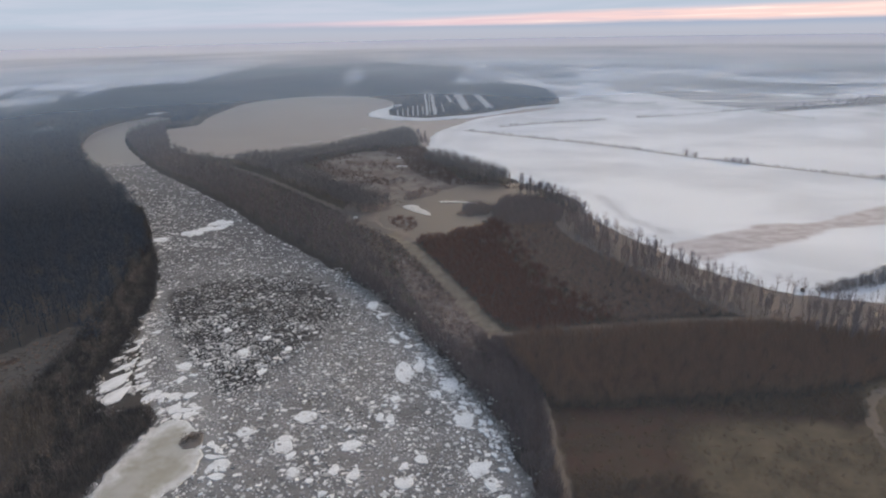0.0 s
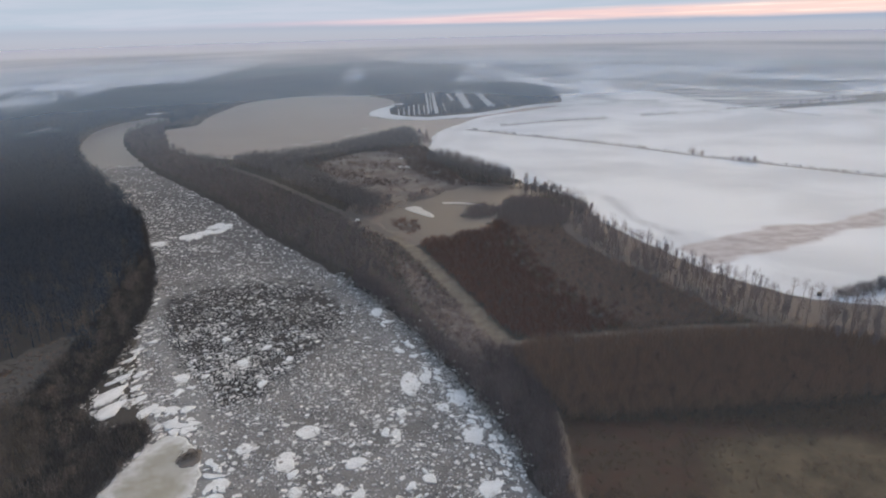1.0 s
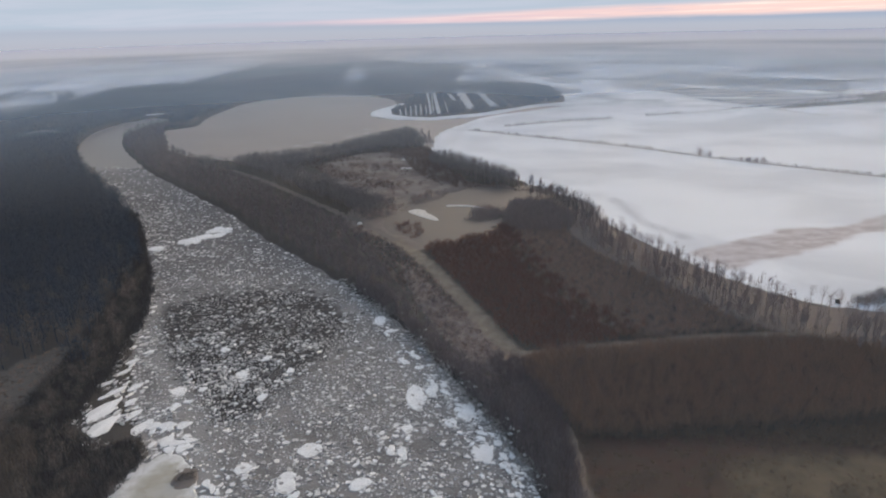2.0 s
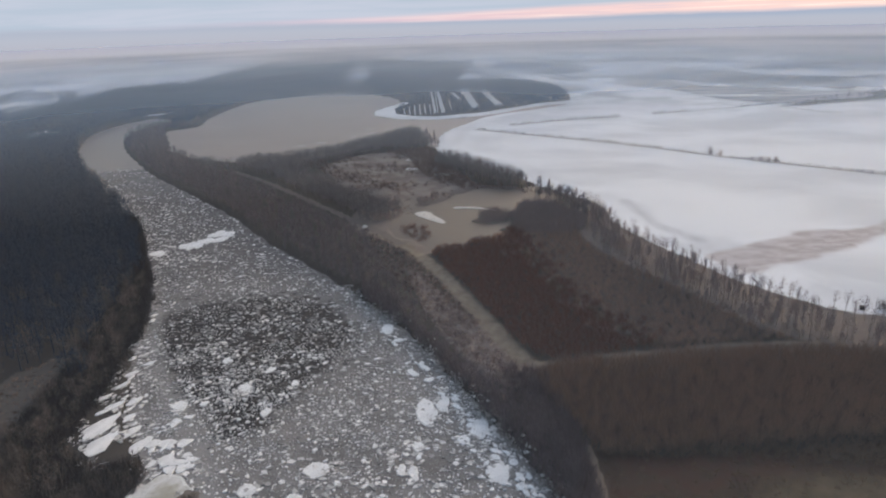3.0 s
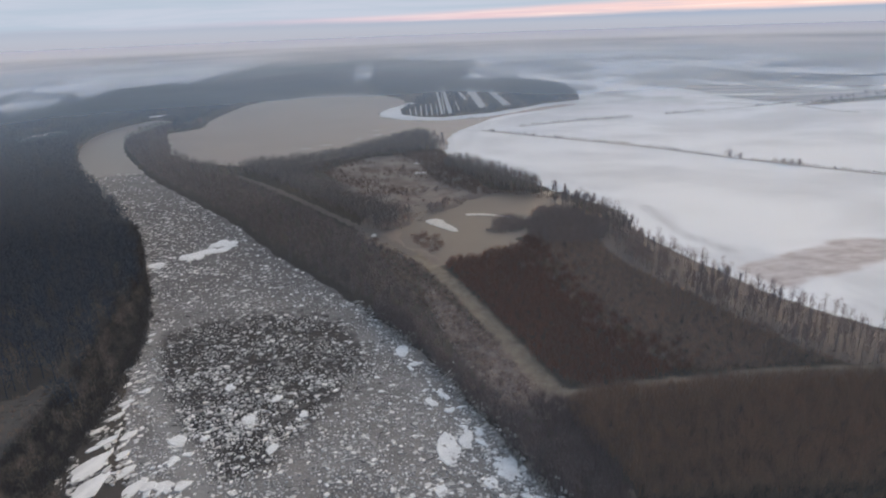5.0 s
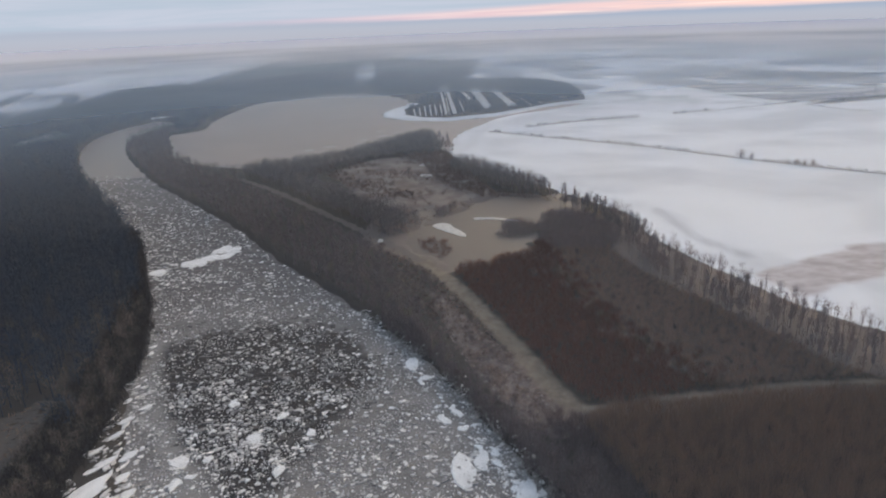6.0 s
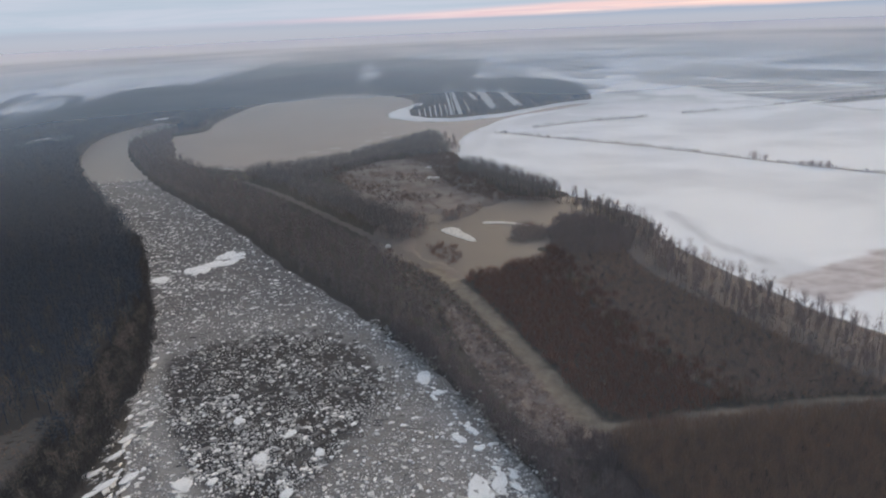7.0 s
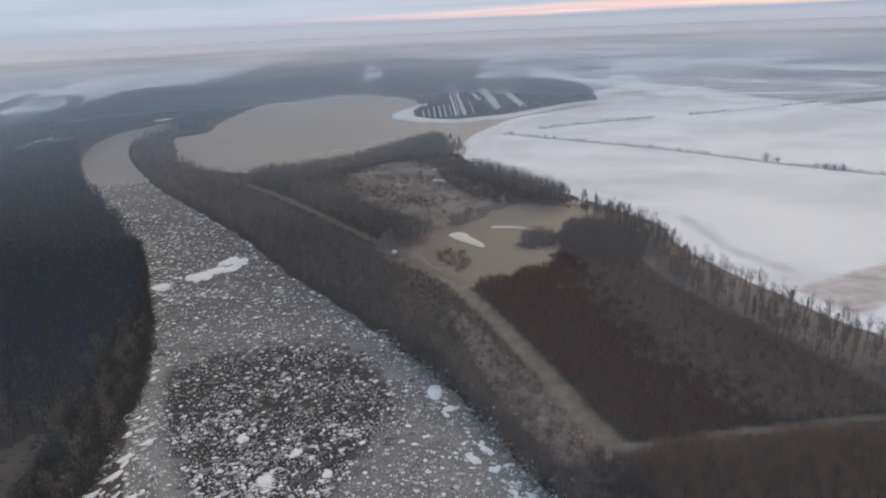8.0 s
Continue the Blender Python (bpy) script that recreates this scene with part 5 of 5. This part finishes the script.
for i in range(72):
    p = right_bank[rng.randrange(len(right_bank))]
    s = 0.35 + 1.0 * rng.random() ** 2
    floe(p[0] - rng.uniform(1.0, 5.0), p[1] - rng.uniform(0, 3), s * 1.3, s * 0.8, 120 + rng.uniform(-40, 40), i + 5, "small white ice plate along the wooded bank", "ice plates on the bank")
slab("ice_patch", [(-13, 379), (-9, 383), (-5, 381), (-2, 374), (1, 368), (4, 361), (1.5, 359), (-3, 364), (-7, 369), (-11, 374)], 0.12, M_POOL_ICE, "thin white ice patch on the brown pool", "ice patch", "ice on the pool", 1.3, 0.6)
slab("ice_patch", [(8, 389.5), (13, 391), (20, 389.5), (27, 386), (33, 381), (30, 380.5), (24, 384.5), (17, 386.5), (11, 387)], 0.12, M_POOL_ICE, "thin white ice patch on the brown pool", "ice patch", "ice on the pool", 1.3, 0.6)
fan_spots = np.column_stack([np.random.default_rng(63).uniform(-104, -56, 2600), np.random.default_rng(64).uniform(150, 232, 2600)])
fan_spots = fan_spots[np.sin(fan_spots[:, 0] / 2.1 + fan_spots[:, 1] / 3.3) + np.sin(fan_spots[:, 1] / 2.7) > -0.2]
fan_spots = fan_spots[np.maximum(area_of(FAN)(fan_spots), 3.5 - line_distance(fan_spots, bank_line + np.array([4.0, 1.0]))) > 0.3]
fragments("brash_ice", fan_spots, 0.18 + 0.75 * rs.random(len(fan_spots)) ** 2.0, 65, "broken ice heaped on the river's edge", M_FRAG, np.maximum(ground_height(fan_spots), 0.0), 1.7, 1.0, 0.3, radians(245))


# ---- a dark car parked on the snow beside the dike ----
def box(bm, lo, hi, bevel=0.05, taper=1.0):
    """A bevelled block; taper narrows its top."""
    vs = [bm.verts.new((x * (taper if z == hi[2] else 1.0), y * (taper if z == hi[2] else 1.0), z)) for z in (lo[2], hi[2]) for y in (lo[1], hi[1]) for x in (lo[0], hi[0])]
    for f in ((0, 2, 3, 1), (4, 5, 7, 6), (0, 1, 5, 4), (2, 6, 7, 3), (0, 4, 6, 2), (1, 3, 7, 5)):
        bm.faces.new([vs[i] for i in f])
    if bevel:
        bmesh.ops.bevel(bm, geom=list(bm.edges), offset=bevel, segments=2, affect="EDGES")


def part(name, bm, material, parent, label=""):
    me = bpy.data.meshes.new(name)
    bm.to_mesh(me)
    bm.free()
    me.materials.append(material)
    ob = new(name, me)
    ob.parent = parent
    return tagged(ob, label)


def plain(name, color, rough, spec=0.5):
    k = Mat(name)
    return k.done(k.mix(k.noise(3.0, 4.0, 0.6), color, tuple(c * 1.35 for c in color)), rough, spec)


M_PAINT, M_PANE, M_TYRE = plain("dark_car_paint", (0.03, 0.031, 0.034), 0.6, 0.2), plain("car_window", (0.03, 0.035, 0.04), 0.5, 0.2), plain("tyre_rubber", (0.015, 0.015, 0.015), 0.9)


def parked_car(x, y, turn):
    ob = new("car")
    bm = bmesh.new()
    box(bm, (-2.0, -0.85, 0.30), (2.0, 0.85, 0.88), 0.10, 0.97)
    body = part("body", bm, M_PAINT, ob)
    bm = bmesh.new()
    box(bm, (-1.3, -0.78, 0.86), (0.9, 0.78, 1.42), 0.10, 0.80)
    part("cabin", bm, M_PAINT, ob)
    for sy in (-1, 1):
        bm = bmesh.new()
        box(bm, (-1.05, -0.02, 0.95), (0.68, 0.02, 1.30), 0.0, 1.0)
        part("window", bm, M_PANE, ob).matrix_basis = pose(0, sy * 0.725, 0, sy * 12, 0, 0)
    for sx in (-1.25, 1.25):
        for sy in (-0.80, 0.80):
            bm = bmesh.new()
            bmesh.ops.create_cone(bm, cap_ends=True, segments=16, radius1=0.32, radius2=0.32, depth=0.2)
            tyre = part("wheel", bm, M_TYRE, ob)
            tyre.matrix_basis = pose(sx, sy, 0.32, 90, 0, 0)
            bm = bmesh.new()
            bmesh.ops.create_cone(bm, cap_ends=True, segments=16, radius1=0.2, radius2=0.18, depth=0.03)
            part("rim", bm, M_PANE, tyre, "grey wheel rim").matrix_basis = pose(0, 0, -0.11 if sy > 0 else 0.11)
    ob.matrix_basis = pose(x, y, float(ground_height(np.array([[x, y]]))[0]), 0, 0, turn) @ Matrix.Scale(0.85, 4)
    return tagged(ob, "small dark car parked on the snow", "car")


parked_car(148, 235, 62)


# thin leftover snow among the shrubs of the verge
verge_spots = scatter([VERGE], 1.5, 74, thin=lambda p: np.where(p[:, 1] < 262, 0.5, 0.12))
M_PATCH = plain_ground("thin_dirty_snow", (0.24, 0.205, 0.195), (0.42, 0.38, 0.37))
fragments("snow_patch", verge_spots, 0.14 + 0.42 * rs.random(len(verge_spots)) ** 2.0, 75, "thin dirty snow patches among the shrubs", M_PATCH, ground_height(verge_spots) - 0.02)
for x, y, a, b in LAKE_ICE:
    ob = new("ice_patch", floe_mesh(int(400 + x + y), 0.06, M_THIN))
    ob.matrix_basis = Matrix.Translation((x, y, 0.0)) @ Matrix.Diagonal((a, b, 1.0, 1.0))
    tagged(ob, "thin pale ice patch on the flood lake", "ice patch", "ice on the lake")
raft_spots = np.vstack([np.array([(x, y)]) + np.random.default_rng(80 + i).normal(0, 0.62, (60, 2)) * np.array([a, b]) for i, (x, y, a, b) in enumerate(BIG)])
fragments("brash_ice", raft_spots, 0.2 + 0.55 * rs.random(len(raft_spots)) ** 2, 81, "broken ice round the large floes", M_CRUMB)
rim = curve([(27, 118), (26, 139), (22, 157), (16, 170), (9, 187), (0, 207), (-10, 228), (-22, 248), (-38, 272)], 10, False)
rim_rng = np.random.default_rng(110)
rim_spots = rim[rim_rng.integers(0, len(rim), 1300)] + rim_rng.normal(0, 1.0, (1300, 2)) + np.outer(rim_rng.normal(-1.2, 2.2, 1300), np.array([0.9, 0.42]))
rim_spots = rim_spots[clumps(rim_spots) > rim_rng.uniform(0.1, 0.75, len(rim_spots))]
fragments("brash_ice", rim_spots, 0.14 + 0.6 * rs.random(len(rim_spots)) ** 2.4, 111, "broken ice strewn along the wooded bank", M_FRAG, np.maximum(ground_height(rim_spots), 0.0))
plant("thicket", "pale grey willow stems on the icy bank", scatter([RIGHT_SHORE, BANK_WOOD], 4.2, 112, thin=lambda p: 0.6 * (p[:, 1] < 330)), EDGE_T, M_EDGE, 113, 0.3, 0.75, "thicket")
M_FROST = bark_material("frosted_twigs", (0.33, 0.30, 0.285), (0.60, 0.555, 0.535), 0.3)
frost = rim[rim_rng.integers(0, len(rim), 1500)] + rim_rng.normal(0, 0.8, (1500, 2)) + np.outer(rim_rng.normal(-0.2, 1.1, 1500), np.array([0.9, 0.42]))
frost = frost[clumps(frost * 0.8) > rim_rng.uniform(0.25, 0.8, len(frost))]
plant("scrub", "frost-white shrubs fringing the icy bank", frost, SCRUB_T, M_FROST, 127, 0.25, 0.7, "scrub")
wet = scatter([CLEARING], 1.6, 114, -1.0, thin=lambda p: np.where(clumps(p * 0.6) > 0.34, 0.95, 0.2))
M_SLUSH = plain_ground("grey_slush", (0.080, 0.070, 0.062), (0.122, 0.110, 0.100))
fragments("snow_patch", wet, 0.7 + 1.4 * rs.random(len(wet)) ** 1.5, 115, "grey slush lying in the flooded clearing", M_SLUSH, ground_height(wet) - 0.03, 1.5, 1.6)
plant("scrub", "pinkish dry scrub between bank wood and track", scatter([VERGE], 2.0, 116, thin=lambda p: 0.45 * clumps(p * 1.5)), SAPLING_T, M_SCRUB, 117, 0.25, 0.6, "scrub")
plant("thicket", "dark low bushes between bank wood and track", scatter([VERGE], 3.0, 125, thin=lambda p: 0.7 * (clumps(p * 1.9) > 0.5)), SAPLING_T, M_BANK, 126, 0.35, 0.75, "thicket")
VILLAGE = [(70, 1230), (190, 1210), (300, 1330), (360, 1560), (140, 1760), (60, 1600)]
plant("copse", "scattered bare trees on the hazy plain behind the spit", scatter([VILLAGE], 9.0, 118, thin=lambda p: 0.75 * (np.sin(p[:, 0] / 31 + np.sin(p[:, 1] / 60) * 2) * np.sin(p[:, 1] / 43 + p[:, 0] / 90) > 0.1)), FAR_T, M_FOREST, 119, 0.35, 0.75, "copse")
spots = river_places(2600, 120, -60, 104, lambda p: 0.2 + 0.8 * clumps(p))
fragments("brash_ice", spots, 0.12 + 0.9 * rs.random(len(spots)) ** 3.0, 121, "small broken ice fragments down the river", M_FRAG, 0.02, 1.25, 1.35)
rng = random.Random(33)
for i, (x, y) in enumerate(river_places(16, 122, -40, 104, lambda p: np.ones(len(p)))):
    a = rng.uniform(0.8, 2.6)
    floe(x, y, a, a * rng.uniform(0.8, 1.4), rng.uniform(0, 180), i + 2, "large white snow-topped ice floe" if a > 1.9 else "white ice floe among grey brash ice")

# tree lines and small copses between the snow fields across the river
for i, (line, wide) in enumerate([([(-640, 1000), (-690, 1110), (-735, 1250)], 9.0), ([(-660, 1130), (-650, 1180), (-570, 1100)], 12.0), ([(-590, 1120), (-560, 1040), (-520, 950)], 10.0), ([(-520, 950), (-580, 940), (-570, 890)], 9.0), ([(-820, 1440), (-790, 1430), (-770, 1410)], 7.0), ([(-720, 960), (-780, 1060), (-850, 1150)], 8.0)]):
    x, y, ux, uy = along(line, 3.2)
    off = np.random.default_rng(130 + i).normal(0, wide * 0.5, len(x))
    plant("copse", "dark bare tree line between snow fields", np.column_stack([x + ux * off, y + uy * off]), FAR_T, M_FOREST, 140 + i, 0.55, 0.95, "copse")
LUMPS = [(-470, 900), (-530, 870), (-600, 880), (-590, 960), (-560, 1000), (-560, 1100), (-530, 1200), (-520, 1330), (-466, 1300), (-482, 1060)]
plant("copse", "woolly bare edge of the far forest", scatter([LUMPS], 6.5, 150, thin=lambda p: 0.9 * (np.sin(p[:, 0] / 17 + 1.5 * np.sin(p[:, 1] / 29)) + np.sin(p[:, 1] / 23) > 0.25)), FAR_T, M_FOREST, 151, 0.5, 1.0, "copse")
# pale wet ice in the marsh, a snow remnant by the track, a snag in the lake
for i, (x, y, a, b) in enumerate([(-20, 530, 5, 7), (-19, 494, 5, 6), (4, 473, 6, 6), (-38, 354, 1.4, 3.4)]):
    ob = new("ice_patch", floe_mesh(700 + i, 0.1, M_POOL_ICE if i == 3 else M_THIN))
    ob.matrix_basis = Matrix.Translation((x, y, float(ground_height(np.array([[x, y]]))[0]) + 0.1)) @ Matrix.Diagonal((a, b, 1.0, 1.0))
    tagged(ob, "small white snow remnant beside the track" if i == 3 else "pale patch of thin ice in the marsh", "ice patch", "ice in the marsh")
snag = copy_thing(tree_kinds[2], pose(-95, 817, -1.2, 0, 4, 20))
snag.scale = (0.35, 0.35, 0.5)
tagged(snag, "lone dead tree standing in the flood lake", "tree")
for j in range(14):
    x, y = -9 + 5.5 * math.sin(j * 2.4), 572 + j * 5.0
    t = copy_thing(tree_kinds[j % 7], pose(x, y, float(ground_height(np.array([[x, y]]))[0]), 0, 0, j * 77))
    t.scale = (0.8, 0.8, 0.85)
    tagged(t, "tall bare tree beside the flood channel", "tree", "trees by the channel")
